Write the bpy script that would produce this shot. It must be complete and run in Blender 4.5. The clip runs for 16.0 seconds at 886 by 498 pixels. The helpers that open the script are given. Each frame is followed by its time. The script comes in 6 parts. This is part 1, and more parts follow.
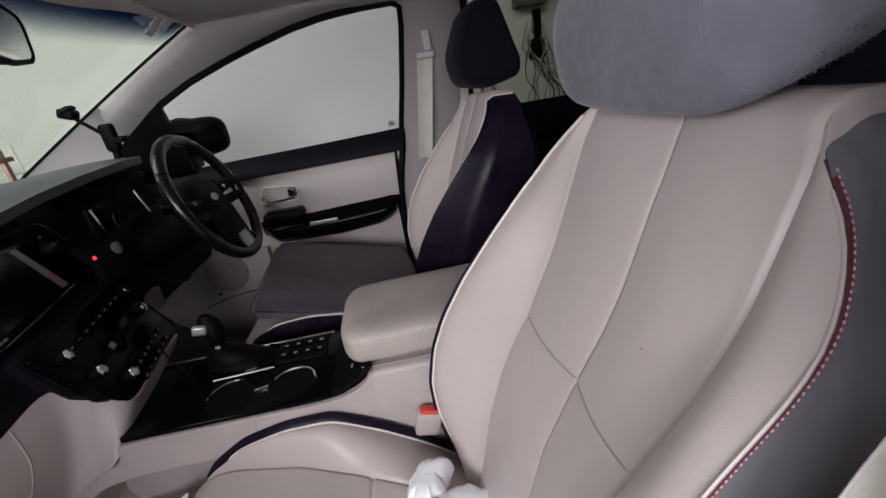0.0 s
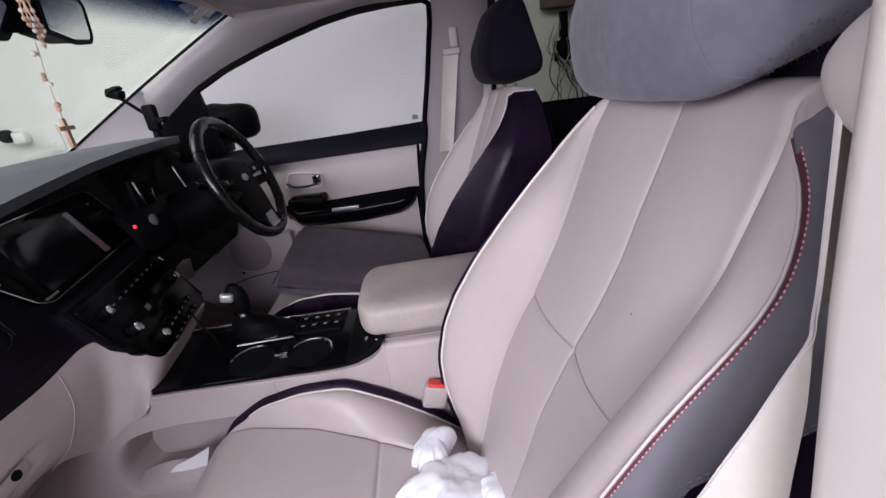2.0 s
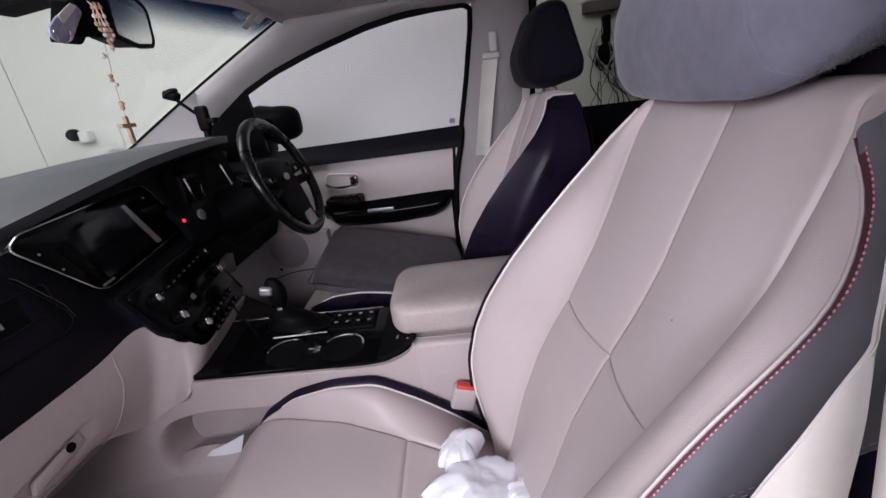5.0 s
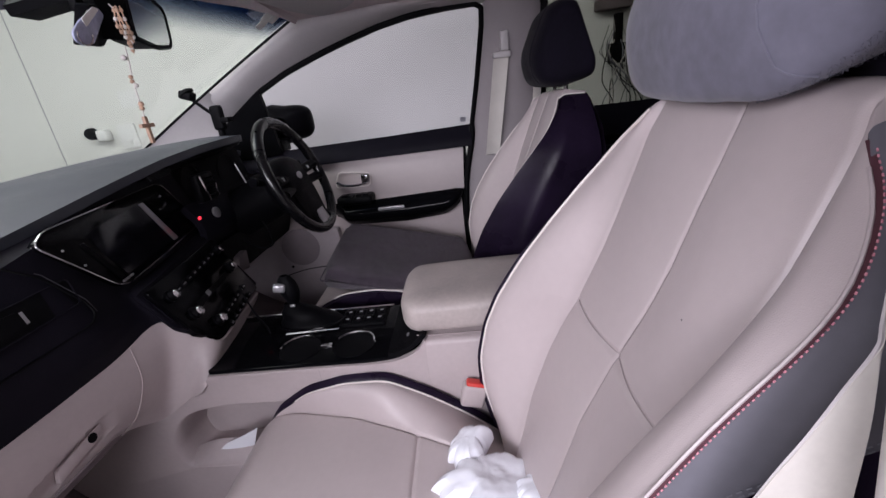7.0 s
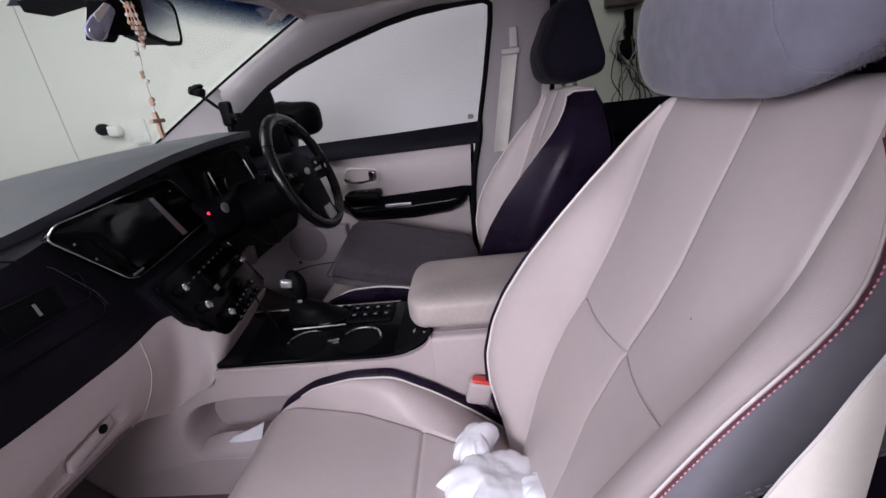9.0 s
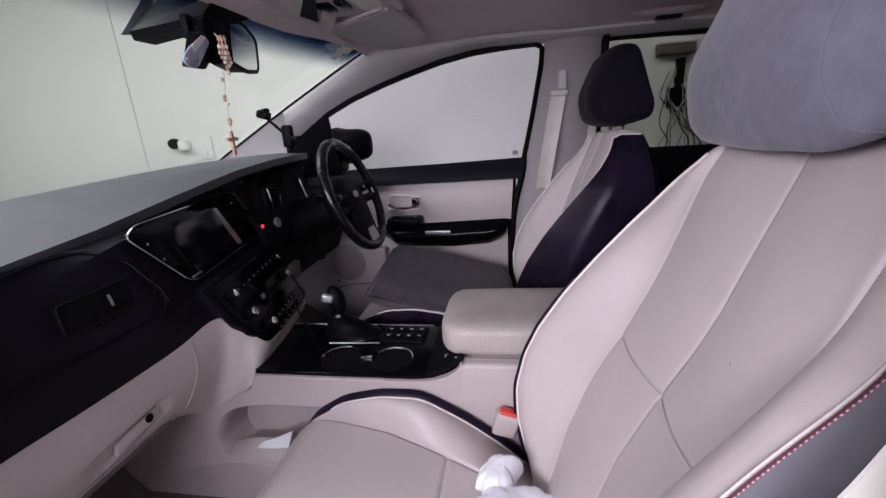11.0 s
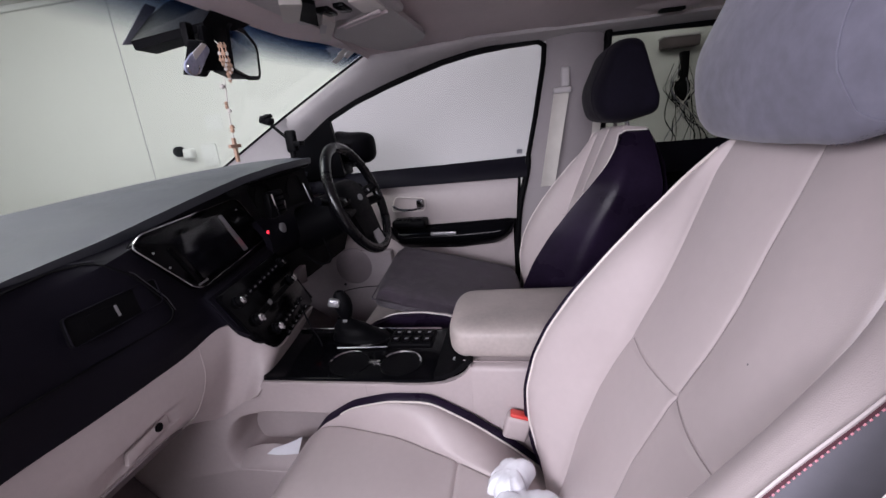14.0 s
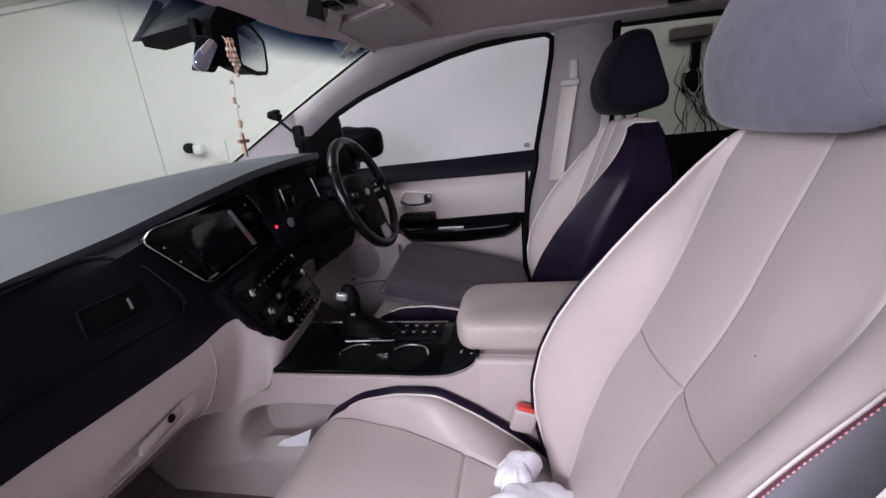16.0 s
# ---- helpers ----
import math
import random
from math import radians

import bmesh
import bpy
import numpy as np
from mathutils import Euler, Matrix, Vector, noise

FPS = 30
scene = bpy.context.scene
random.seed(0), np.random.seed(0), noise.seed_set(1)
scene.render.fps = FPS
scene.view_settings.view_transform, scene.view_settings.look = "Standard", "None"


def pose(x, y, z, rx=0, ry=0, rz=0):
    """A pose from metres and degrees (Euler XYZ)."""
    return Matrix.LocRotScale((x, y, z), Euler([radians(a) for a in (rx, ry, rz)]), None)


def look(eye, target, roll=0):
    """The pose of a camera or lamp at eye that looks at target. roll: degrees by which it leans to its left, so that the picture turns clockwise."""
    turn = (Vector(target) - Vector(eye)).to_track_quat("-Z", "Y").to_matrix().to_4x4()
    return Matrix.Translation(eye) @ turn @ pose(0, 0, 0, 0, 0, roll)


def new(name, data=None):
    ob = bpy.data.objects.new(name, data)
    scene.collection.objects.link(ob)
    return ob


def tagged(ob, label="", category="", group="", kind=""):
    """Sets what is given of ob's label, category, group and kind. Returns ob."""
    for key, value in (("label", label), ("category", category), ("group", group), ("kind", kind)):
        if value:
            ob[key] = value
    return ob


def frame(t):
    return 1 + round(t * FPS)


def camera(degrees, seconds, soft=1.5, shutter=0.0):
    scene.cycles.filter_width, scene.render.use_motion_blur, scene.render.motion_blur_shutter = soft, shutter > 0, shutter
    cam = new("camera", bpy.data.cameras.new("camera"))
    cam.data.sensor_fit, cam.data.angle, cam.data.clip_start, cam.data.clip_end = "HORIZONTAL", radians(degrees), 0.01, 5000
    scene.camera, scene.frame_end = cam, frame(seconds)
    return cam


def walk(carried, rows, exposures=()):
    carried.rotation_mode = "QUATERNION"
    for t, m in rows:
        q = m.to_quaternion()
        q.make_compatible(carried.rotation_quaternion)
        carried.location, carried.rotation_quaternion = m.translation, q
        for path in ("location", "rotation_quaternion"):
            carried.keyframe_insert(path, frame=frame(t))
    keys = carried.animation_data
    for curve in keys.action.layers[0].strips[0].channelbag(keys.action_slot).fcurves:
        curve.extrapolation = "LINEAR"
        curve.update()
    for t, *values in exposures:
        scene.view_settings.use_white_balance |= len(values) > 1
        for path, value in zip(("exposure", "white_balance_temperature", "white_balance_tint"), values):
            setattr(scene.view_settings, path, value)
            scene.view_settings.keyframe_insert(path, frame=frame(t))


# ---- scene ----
cam = camera(93.3, 16.0)
PATH = [
    (0, (0.06, -0.821, 1.326), (0.185, 1.024, 0.563), -9.5),
    (0.5, (0.048, -0.851, 1.295), (0.17, 0.989, 0.522), -6.8),
    (1, (0.05, -0.866, 1.304), (0.174, 0.977, 0.537), -6.6),
    (1.5, (0.046, -0.874, 1.308), (0.137, 0.974, 0.548), -6.8),
    (2, (0.055, -0.876, 1.311), (0.104, 0.976, 0.56), -7.3),
    (2.5, (0.053, -0.88, 1.311), (0.068, 0.976, 0.566), -7.4),
    (3, (0.054, -0.879, 1.306), (0.039, 0.98, 0.57), -7.1),
    (3.5, (0.051, -0.883, 1.308), (0.007, 0.981, 0.584), -6.9),
    (4, (0.051, -0.884, 1.307), (-0.01, 0.982, 0.589), -6.9),
    (4.5, (0.049, -0.882, 1.306), (-0.03, 0.985, 0.591), -6.9),
    (5, (0.05, -0.881, 1.305), (-0.048, 0.985, 0.594), -7.0),
    (7.5, (0.046, -0.889, 1.309), (-0.106, 0.973, 0.593), -7.1),
    (8, (0.044, -0.888, 1.307), (-0.117, 0.972, 0.589), -7.0),
    (10.3, (0.05, -0.893, 1.313), (-0.195, 0.957, 0.594), -7.4),
    (10.5, (0.045, -0.905, 1.317), (-0.24, 0.945, 0.612), -6.6),
    (11, (0.037, -0.917, 1.31), (-0.288, 0.973, 0.741), -3.7),
    (11.5, (0.035, -0.91, 1.31), (-0.304, 0.978, 0.744), -4.2),
    (12, (0.036, -0.909, 1.307), (-0.306, 0.98, 0.746), -4.4),
    (12.5, (0.035, -0.911, 1.308), (-0.305, 0.98, 0.753), -4.1),
    (13, (0.037, -0.905, 1.308), (-0.306, 0.985, 0.751), -4.6),
    (13.5, (0.037, -0.907, 1.31), (-0.311, 0.981, 0.749), -5.0),
    (14, (0.036, -0.908, 1.311), (-0.317, 0.978, 0.746), -5.3),
    (14.5, (0.039, -0.907, 1.309), (-0.323, 0.975, 0.737), -5.5),
    (15, (0.039, -0.905, 1.306), (-0.335, 0.972, 0.726), -5.7),
    (15.5, (0.041, -0.907, 1.306), (-0.341, 0.968, 0.723), -5.8),
    (16, (0.039, -0.91, 1.308), (-0.353, 0.963, 0.725), -5.8),
]
walk(cam, [(t, look(eye, target, roll)) for t, eye, target, roll in PATH],
     exposures=[(0.0, -0.36, 6900, 0), (0.3, -0.10, 6800, 3), (0.6, 0.06, 6680, 4), (1.2, 0.03, 6560, 7), (2.5, -0.07, 6530, 8.5), (5.0, -0.15, 6520, 9.5), (8.0, -0.18, 6500, 10), (11.0, -0.08, 6500, 10), (16.0, -0.02, 6500, 10)])

# ---- world and lights ----
world = bpy.data.worlds.new("world")
scene.world = world
world.use_nodes = True
world.node_tree.nodes["Background"].inputs["Color"].default_value = (0.9, 0.95, 1.0, 1)
world.node_tree.nodes["Background"].inputs["Strength"].default_value = 0.02


def area_lamp(name, loc, target, w, h, watts, colour):
    d = bpy.data.lights.new(name, "AREA")
    d.shape, d.size, d.size_y, d.energy, d.color = "RECTANGLE", w, h, watts, colour
    ob = new(name, d)
    ob.matrix_world = look(loc, target)
    return ob


# unseen lamps, added: two in mid-air outside the open door, one over the car
area_lamp("unseen_lamp_front", (-1.35, -1.98, 1.74), (0.2, -0.3, 1.05), 0.8, 0.5, 27.5, (1.0, 0.955, 1.085))
area_lamp("unseen_lamp_door", (-0.35, -2.2, 1.62), (0.15, -0.3, 1.1), 0.9, 0.5, 30, (1.0, 0.955, 1.085))
area_lamp("unseen_lamp_wall", (-1.5, 0.35, 2.32), (-1.5, 0.75, 0.9), 5.0, 0.9, 88, (1.0, 0.985, 1.04))


# ---- materials ----
def material(name, colour, rough=0.5, metal=0.0, grain=0.0, grain_scale=200.0, vary=0.08, vary_scale=6.0, bump="noise", coat=0.0, spec=0.5, island=0.0, sheen=0.0):
    m = bpy.data.materials.new(name)
    m.use_nodes = True
    nt = m.node_tree
    b = nt.nodes["Principled BSDF"]
    b.inputs["Roughness"].default_value, b.inputs["Metallic"].default_value = rough, metal
    b.inputs["Coat Weight"].default_value = coat
    b.inputs["Coat Roughness"].default_value = 0.08
    b.inputs["Specular IOR Level"].default_value = spec
    if sheen:
        b.inputs["Sheen Weight"].default_value = sheen
        b.inputs["Sheen Roughness"].default_value = 0.4
    co = nt.nodes.new("ShaderNodeTexCoord")
    big = nt.nodes.new("ShaderNodeTexNoise")
    big.inputs["Scale"].default_value, big.inputs["Detail"].default_value = vary_scale, 6
    nt.links.new(co.outputs["Object"], big.inputs["Vector"])
    fine = nt.nodes.new("ShaderNodeTexNoise")
    fine.inputs["Scale"].default_value, fine.inputs["Detail"].default_value = vary_scale * 14, 3
    nt.links.new(co.outputs["Object"], fine.inputs["Vector"])
    mix = nt.nodes.new("ShaderNodeMath")
    mix.operation = "MULTIPLY_ADD"
    mix.inputs[1].default_value = 0.35
    nt.links.new(fine.outputs["Fac"], mix.inputs[0])
    nt.links.new(big.outputs["Fac"], mix.inputs[2])
    ramp = nt.nodes.new("ShaderNodeMapRange")
    ramp.inputs["From Min"].default_value, ramp.inputs["From Max"].default_value = 0.45, 0.9
    ramp.inputs["To Min"].default_value, ramp.inputs["To Max"].default_value = 1 - vary, 1 + vary
    nt.links.new(mix.outputs[0], ramp.inputs["Value"])
    mul = nt.nodes.new("ShaderNodeMix")
    mul.data_type, mul.blend_type = "RGBA", "MULTIPLY"
    mul.inputs["Factor"].default_value = 1.0
    mul.inputs[6].default_value = (*colour, 1)
    nt.links.new(ramp.outputs[0], mul.inputs[7])
    nt.links.new(mul.outputs[2], b.inputs["Base Color"])
    rr = nt.nodes.new("ShaderNodeMapRange")
    rr.inputs["From Min"].default_value, rr.inputs["From Max"].default_value = 0.3, 0.75
    rr.inputs["To Min"].default_value, rr.inputs["To Max"].default_value = max(0.02, rough - 0.07), min(1, rough + 0.07)
    nt.links.new(big.outputs["Fac"], rr.inputs["Value"])
    nt.links.new(rr.outputs[0], b.inputs["Roughness"])
    if grain:
        if bump == "leather":
            g = nt.nodes.new("ShaderNodeTexVoronoi")
            g.feature = "DISTANCE_TO_EDGE"
            g.inputs["Scale"].default_value = grain_scale
            out = g.outputs["Distance"]
        elif bump == "weave":
            g = nt.nodes.new("ShaderNodeTexWave")
            g.wave_type, g.bands_direction = "BANDS", "DIAGONAL"
            g.inputs["Scale"].default_value, g.inputs["Distortion"].default_value = grain_scale, 3.0
            g.inputs["Detail"].default_value = 2
            out = g.outputs["Fac"]
        else:
            g = nt.nodes.new("ShaderNodeTexNoise")
            g.inputs["Scale"].default_value, g.inputs["Detail"].default_value = grain_scale, 4
            out = g.outputs["Fac"]
        nt.links.new(co.outputs["Object"], g.inputs["Vector"])
        bp = nt.nodes.new("ShaderNodeBump")
        bp.inputs["Strength"].default_value, bp.inputs["Distance"].default_value = grain, 0.002
        nt.links.new(out, bp.inputs["Height"])
        nt.links.new(bp.outputs[0], b.inputs["Normal"])
    return m


def glow(name, colour, strength):
    m = bpy.data.materials.new(name)
    m.use_nodes = True
    b = m.node_tree.nodes["Principled BSDF"]
    b.inputs["Base Color"].default_value = (*colour, 1)
    b.inputs["Emission Color"].default_value = (*colour, 1)
    b.inputs["Emission Strength"].default_value = strength
    return m


def pane(name, tint, band=None):
    """Clear tinted glass; band: heights between which a blue sunshade strip fades in, and its tint."""
    m = bpy.data.materials.new(name)
    m.use_nodes = True
    nt = m.node_tree
    nt.nodes.remove(nt.nodes["Principled BSDF"])
    tr, gl, mx, lw, fr = (nt.nodes.new("ShaderNode" + k) for k in ("BsdfTransparent", "BsdfGlossy", "MixShader", "LayerWeight", "Math"))
    tr.inputs["Color"].default_value = (*tint, 1)
    gl.inputs["Roughness"].default_value = 0.0
    fr.operation = "POWER"
    fr.inputs[1].default_value = 6.0
    lw.inputs["Blend"].default_value = 0.5
    nt.links.new(lw.outputs["Facing"], fr.inputs[0])
    if band:
        geo, sep, rng, mix = (nt.nodes.new("ShaderNode" + k) for k in ("NewGeometry", "SeparateXYZ", "MapRange", "Mix"))
        nt.links.new(geo.outputs["Position"], sep.inputs[0])
        rng.inputs["From Min"].default_value, rng.inputs["From Max"].default_value = band[0], band[1]
        rng.interpolation_type = "SMOOTHSTEP"
        nt.links.new(sep.outputs["Z"], rng.inputs["Value"])
        mix.data_type = "RGBA"
        mix.inputs[6].default_value, mix.inputs[7].default_value = (*tint, 1), (*band[2], 1)
        nt.links.new(rng.outputs[0], mix.inputs["Factor"])
        nt.links.new(mix.outputs[2], tr.inputs["Color"])
    nt.links.new(fr.outputs[0], mx.inputs[0])
    nt.links.new(tr.outputs[0], mx.inputs[1])
    nt.links.new(gl.outputs[0], mx.inputs[2])
    nt.links.new(mx.outputs[0], nt.nodes["Material Output"].inputs["Surface"])
    return m


BEIGE = material("beige_leather", (0.52, 0.455, 0.455), 0.35, 0, 0.09, 620, 0.05, 5, "leather")
SEAM_BEIGE = material("seam_shade_beige", (0.36, 0.31, 0.31), 0.6, 0, 0.1, 800, 0.1, 30)
SPECK = material("dark_speck", (0.22, 0.20, 0.21), 0.8, 0, 0, 1, 0.1, 20)
LINT = material("pale_lint", (0.16, 0.16, 0.20), 0.95, 0, 0, 1, 0.2, 30)
LID_LEATHER = material("worn_beige_leather", (0.43, 0.38, 0.36), 0.45, 0, 0.18, 620, 0.16, 9, "leather")
BEIGE_PLASTIC = material("beige_plastic", (0.47, 0.41, 0.41), 0.5, 0, 0.12, 900, 0.07, 7)
BEIGE_DOOR = material("beige_door_vinyl", (0.50, 0.445, 0.445), 0.5, 0, 0.15, 700, 0.05, 4, "leather")
PIPING = material("cream_piping", (0.78, 0.73, 0.70), 0.4, 0, 0.1, 800, 0.04, 20)
DARK_LEATHER = material("dark_leather", (0.013, 0.008, 0.020), 0.30, 0, 0.10, 620, 0.45, 7, "leather", spec=0.16)
WHEEL_LEATHER = material("black_wheel_leather", (0.0035, 0.0035, 0.0045), 0.27, 0, 0.05, 620, 0.12, 6, "leather", spec=0.5)
# darker copy of the pillar trim, offsetting too strong light on the B-pillar
B_TRIM = material("darkened_b_pillar_trim", (0.33, 0.30, 0.31), 0.6, 0, 0.2, 900, 0.05, 6)
GREY_LEATHER = material("grey_side_leather", (0.180, 0.177, 0.205), 0.45, 0, 0.06, 620, 0.1, 6, "leather")
DARK_FABRIC = material("dark_headrest_cloth", (0.008, 0.0065, 0.013), 0.9, 0, 0.25, 700, 0.3, 9, "noise", sheen=0.03, spec=0.1)
GREY_VELOUR = material("grey_velour_cloth", (0.165, 0.163, 0.21), 0.95, 0, 0.10, 700, 0.34, 4.5, "noise", sheen=0.22)
PAD_CLOTH = material("charcoal_woven_pad", (0.062, 0.047, 0.066), 0.9, 0, 1.0, 130, 0.5, 30, "weave", sheen=0.2)
BLACK_PLASTIC = material("black_grained_plastic", (0.003, 0.003, 0.004), 0.5, 0, 0.3, 700, 0.15, 8, spec=0.08)
DASH_TOP = material("dash_top_soft_vinyl", (0.050, 0.056, 0.070), 0.48, 0, 0.35, 600, 0.12, 8)
NAVY = material("dark_dash_vinyl", (0.0080, 0.0072, 0.0120), 0.55, 0, 0.3, 650, 0.14, 8, spec=0.08)
GLOSS = material("piano_black", (0.003, 0.003, 0.004), 0.14, 0, 0, 1, 0.1, 10, coat=0.0, spec=0.09)
SCREEN = material("screen_glass", (0.006, 0.006, 0.010), 0.12, 0, 0, 1, 0.3, 9, spec=0.4)
CHROME = material("satin_chrome", (0.72, 0.71, 0.72), 0.18, 1.0, 0, 1, 0.05, 20)
DARK_CHROME = material("smoked_chrome", (0.30, 0.29, 0.31), 0.12, 1.0, 0, 1, 0.1, 30)
SILVER = material("silver_plastic", (0.45, 0.45, 0.47), 0.35, 0.6, 0, 1, 0.05, 20)
HEADLINER = material("grey_headliner_felt", (0.78, 0.69, 0.705), 0.95, 0, 0.5, 900, 0.05, 6)
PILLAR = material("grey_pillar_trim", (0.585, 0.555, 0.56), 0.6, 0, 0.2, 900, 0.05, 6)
CREAM = material("cream_trim", (0.70, 0.66, 0.63), 0.5, 0, 0.02, 1500, 0.05, 7)
WEBBING = material("belt_webbing", (0.66, 0.63, 0.585), 0.75, 0, 0.15, 900, 0.06, 20, "weave")
RUBBER = material("black_rubber_seal", (0.003, 0.003, 0.004), 0.6, 0, 0.1, 300, 0.1, 8, spec=0.1)
CARPET = material("grey_beige_carpet", (0.16, 0.13, 0.135), 1.0, 0, 1.0, 420, 0.2, 14)
RED = material("red_release_button", (0.65, 0.06, 0.05), 0.35, 0, 0, 1, 0.05, 20)
RED_EDGE = material("dark_red_leather", (0.11, 0.045, 0.058), 0.5, 0, 0.1, 620, 0.1, 8, "leather")
STITCH = material("red_thread", (0.70, 0.30, 0.36), 0.7, 0, 0.2, 900, 0.1, 60)
THREAD = material("grey_thread", (0.22, 0.22, 0.25), 0.7, 0, 0.2, 900, 0.1, 60)
WALL = material("painted_garage_wall", (0.80, 0.80, 0.76), 0.75, 0, 0.0, 40, 0.035, 0.8)
CONCRETE = material("garage_concrete", (0.32, 0.31, 0.30), 0.85, 0, 0.5, 60, 0.2, 2)
CEIL = material("garage_ceiling_paint", (0.75, 0.75, 0.73), 0.9, 0, 0.1, 60, 0.04, 2)
PAPER = material("white_tissue", (0.86, 0.87, 0.92), 0.7, 0, 0.3, 160, 0.03, 20)
WOOD = material("rosary_wood", (0.50, 0.33, 0.23), 0.5, 0, 0.3, 200, 0.25, 40)
STEEL = material("polished_post", (0.75, 0.75, 0.75), 0.12, 1.0, 0, 1, 0.03, 20)
PAINT = material("dark_car_paint", (0.02, 0.02, 0.025), 0.25, 0.3, 0, 1, 0.05, 4, coat=0.8)
MIRROR = material("mirror_silvering", (0.85, 0.87, 0.86), 0.02, 1.0, 0, 1, 0.01, 4)
SOCKET_WHITE = material("white_socket_plastic", (0.85, 0.85, 0.83), 0.35, 0, 0, 1, 0.03, 20)
BLUE_FILM = material("blue_grey_lens_film", (0.42, 0.45, 0.62), 0.25, 0.0, 0, 1, 0.3, 30)
LED = glow("red_indicator", (1.0, 0.03, 0.06), 2.0)
WINDSCREEN = pane("windscreen_glass", (0.95, 0.98, 0.95), (1.535, 1.598, (0.004, 0.045, 0.14)))
SIDE_GLASS = pane("side_window_glass", (0.815, 0.805, 0.84))
REAR_GLASS = pane("rear_window_glass", (0.62, 0.63, 0.60))


# ---- mesh helpers ----
def thing(name, label, category, base=(0, 0, 0), group="", kind=""):
    e = new(name)
    e.location = base
    e.empty_display_size = 0.05
    return tagged(e, label, category, group, kind)


def part(name, data, mat, parent=None, label="", kind=""):
    """Links mesh data or a bmesh, laid out in world places, as one mesh under a thing or a part."""
    if isinstance(data, bmesh.types.BMesh):
        me = bpy.data.meshes.new(name)
        data.normal_update()
        data.to_mesh(me)
        data.free()
        me.shade_smooth()
        me.set_sharp_from_angle(angle=radians(38))
        data = me
    data.materials.clear()
    data.materials.append(mat)
    ob = new(name, data)
    if parent is not None:
        ob.parent = parent
        if parent.type == "EMPTY":
            ob.matrix_parent_inverse = Matrix.Translation(-Vector(parent.location))
    if label:
        ob["label"] = label
    if kind:
        ob["kind"] = kind
    return ob


def join(*bms):
    out = bms[0]
    for b in bms[1:]:
        me = bpy.data.meshes.new("tmp")
        b.to_mesh(me)
        b.free()
        out.from_mesh(me)
        bpy.data.meshes.remove(me)
    return out


def moved(bm, m):
    bmesh.ops.transform(bm, matrix=m, verts=bm.verts)
    return bm


def box(x0, x1, y0, y1, z0, z1, bevel=0.0, seg=2):
    bm = bmesh.new()
    bmesh.ops.create_cube(bm, size=1.0)
    bmesh.ops.transform(bm, matrix=Matrix.Translation(((x0 + x1) / 2, (y0 + y1) / 2, (z0 + z1) / 2)) @ Matrix.Diagonal((x1 - x0, y1 - y0, z1 - z0, 1)), verts=bm.verts)
    if bevel:
        bmesh.ops.bevel(bm, geom=bm.edges[:], offset=bevel, segments=seg, profile=0.5, affect="EDGES")
    return bm


def surface(f, us, vs, thick=0.0, wrap=False):
    """A sheet f(u, v), thickened along its normals when thick is not 0."""
    P = np.array([[f(u, v) for u in us] for v in vs], float)
    nv, nu = P.shape[:2]
    faces = [(j * nu + i, j * nu + (i + 1) % nu, (j + 1) * nu + (i + 1) % nu, (j + 1) * nu + i) for j in range(nv - 1) for i in range(nu if wrap else nu - 1)]
    verts = P.reshape(-1, 3)
    if thick:
        du = np.gradient(P, axis=1)
        dv = np.gradient(P, axis=0)
        n = np.cross(du, dv)
        n /= np.maximum(np.linalg.norm(n, axis=2, keepdims=True), 1e-9)
        k = nv * nu
        verts = np.vstack([verts, (P - n * thick).reshape(-1, 3)])
        faces += [tuple(k + i for i in reversed(q)) for q in faces]
        ring = [i for i in range(nu)] + [j * nu + nu - 1 for j in range(1, nv)] + [(nv - 1) * nu + i for i in range(nu - 2, -1, -1)] + [j * nu for j in range(nv - 2, 0, -1)]
        faces += [(ring[i - 1], ring[i - 1] + k, ring[i] + k, ring[i]) for i in range(len(ring))]
    bm = bmesh.new()
    vs_ = [bm.verts.new(v) for v in verts]
    for q in faces:
        bm.faces.new([vs_[i] for i in q])
    return bm


def spline(pts, n):
    """n places along a smooth line through pts."""
    p = [Vector(q) for q in pts]
    p = [2 * p[0] - p[1]] + p + [2 * p[-1] - p[-2]]
    out = []
    for k in range(n):
        t = k / (n - 1) * (len(p) - 3)
        i = min(int(t), len(p) - 4)
        t -= i
        a, b, c, d = p[i:i + 4]
        out.append(0.5 * ((2 * b) + (c - a) * t + (2 * a - 5 * b + 4 * c - d) * t * t + (3 * b - a - 3 * c + d) * t ** 3))
    return out


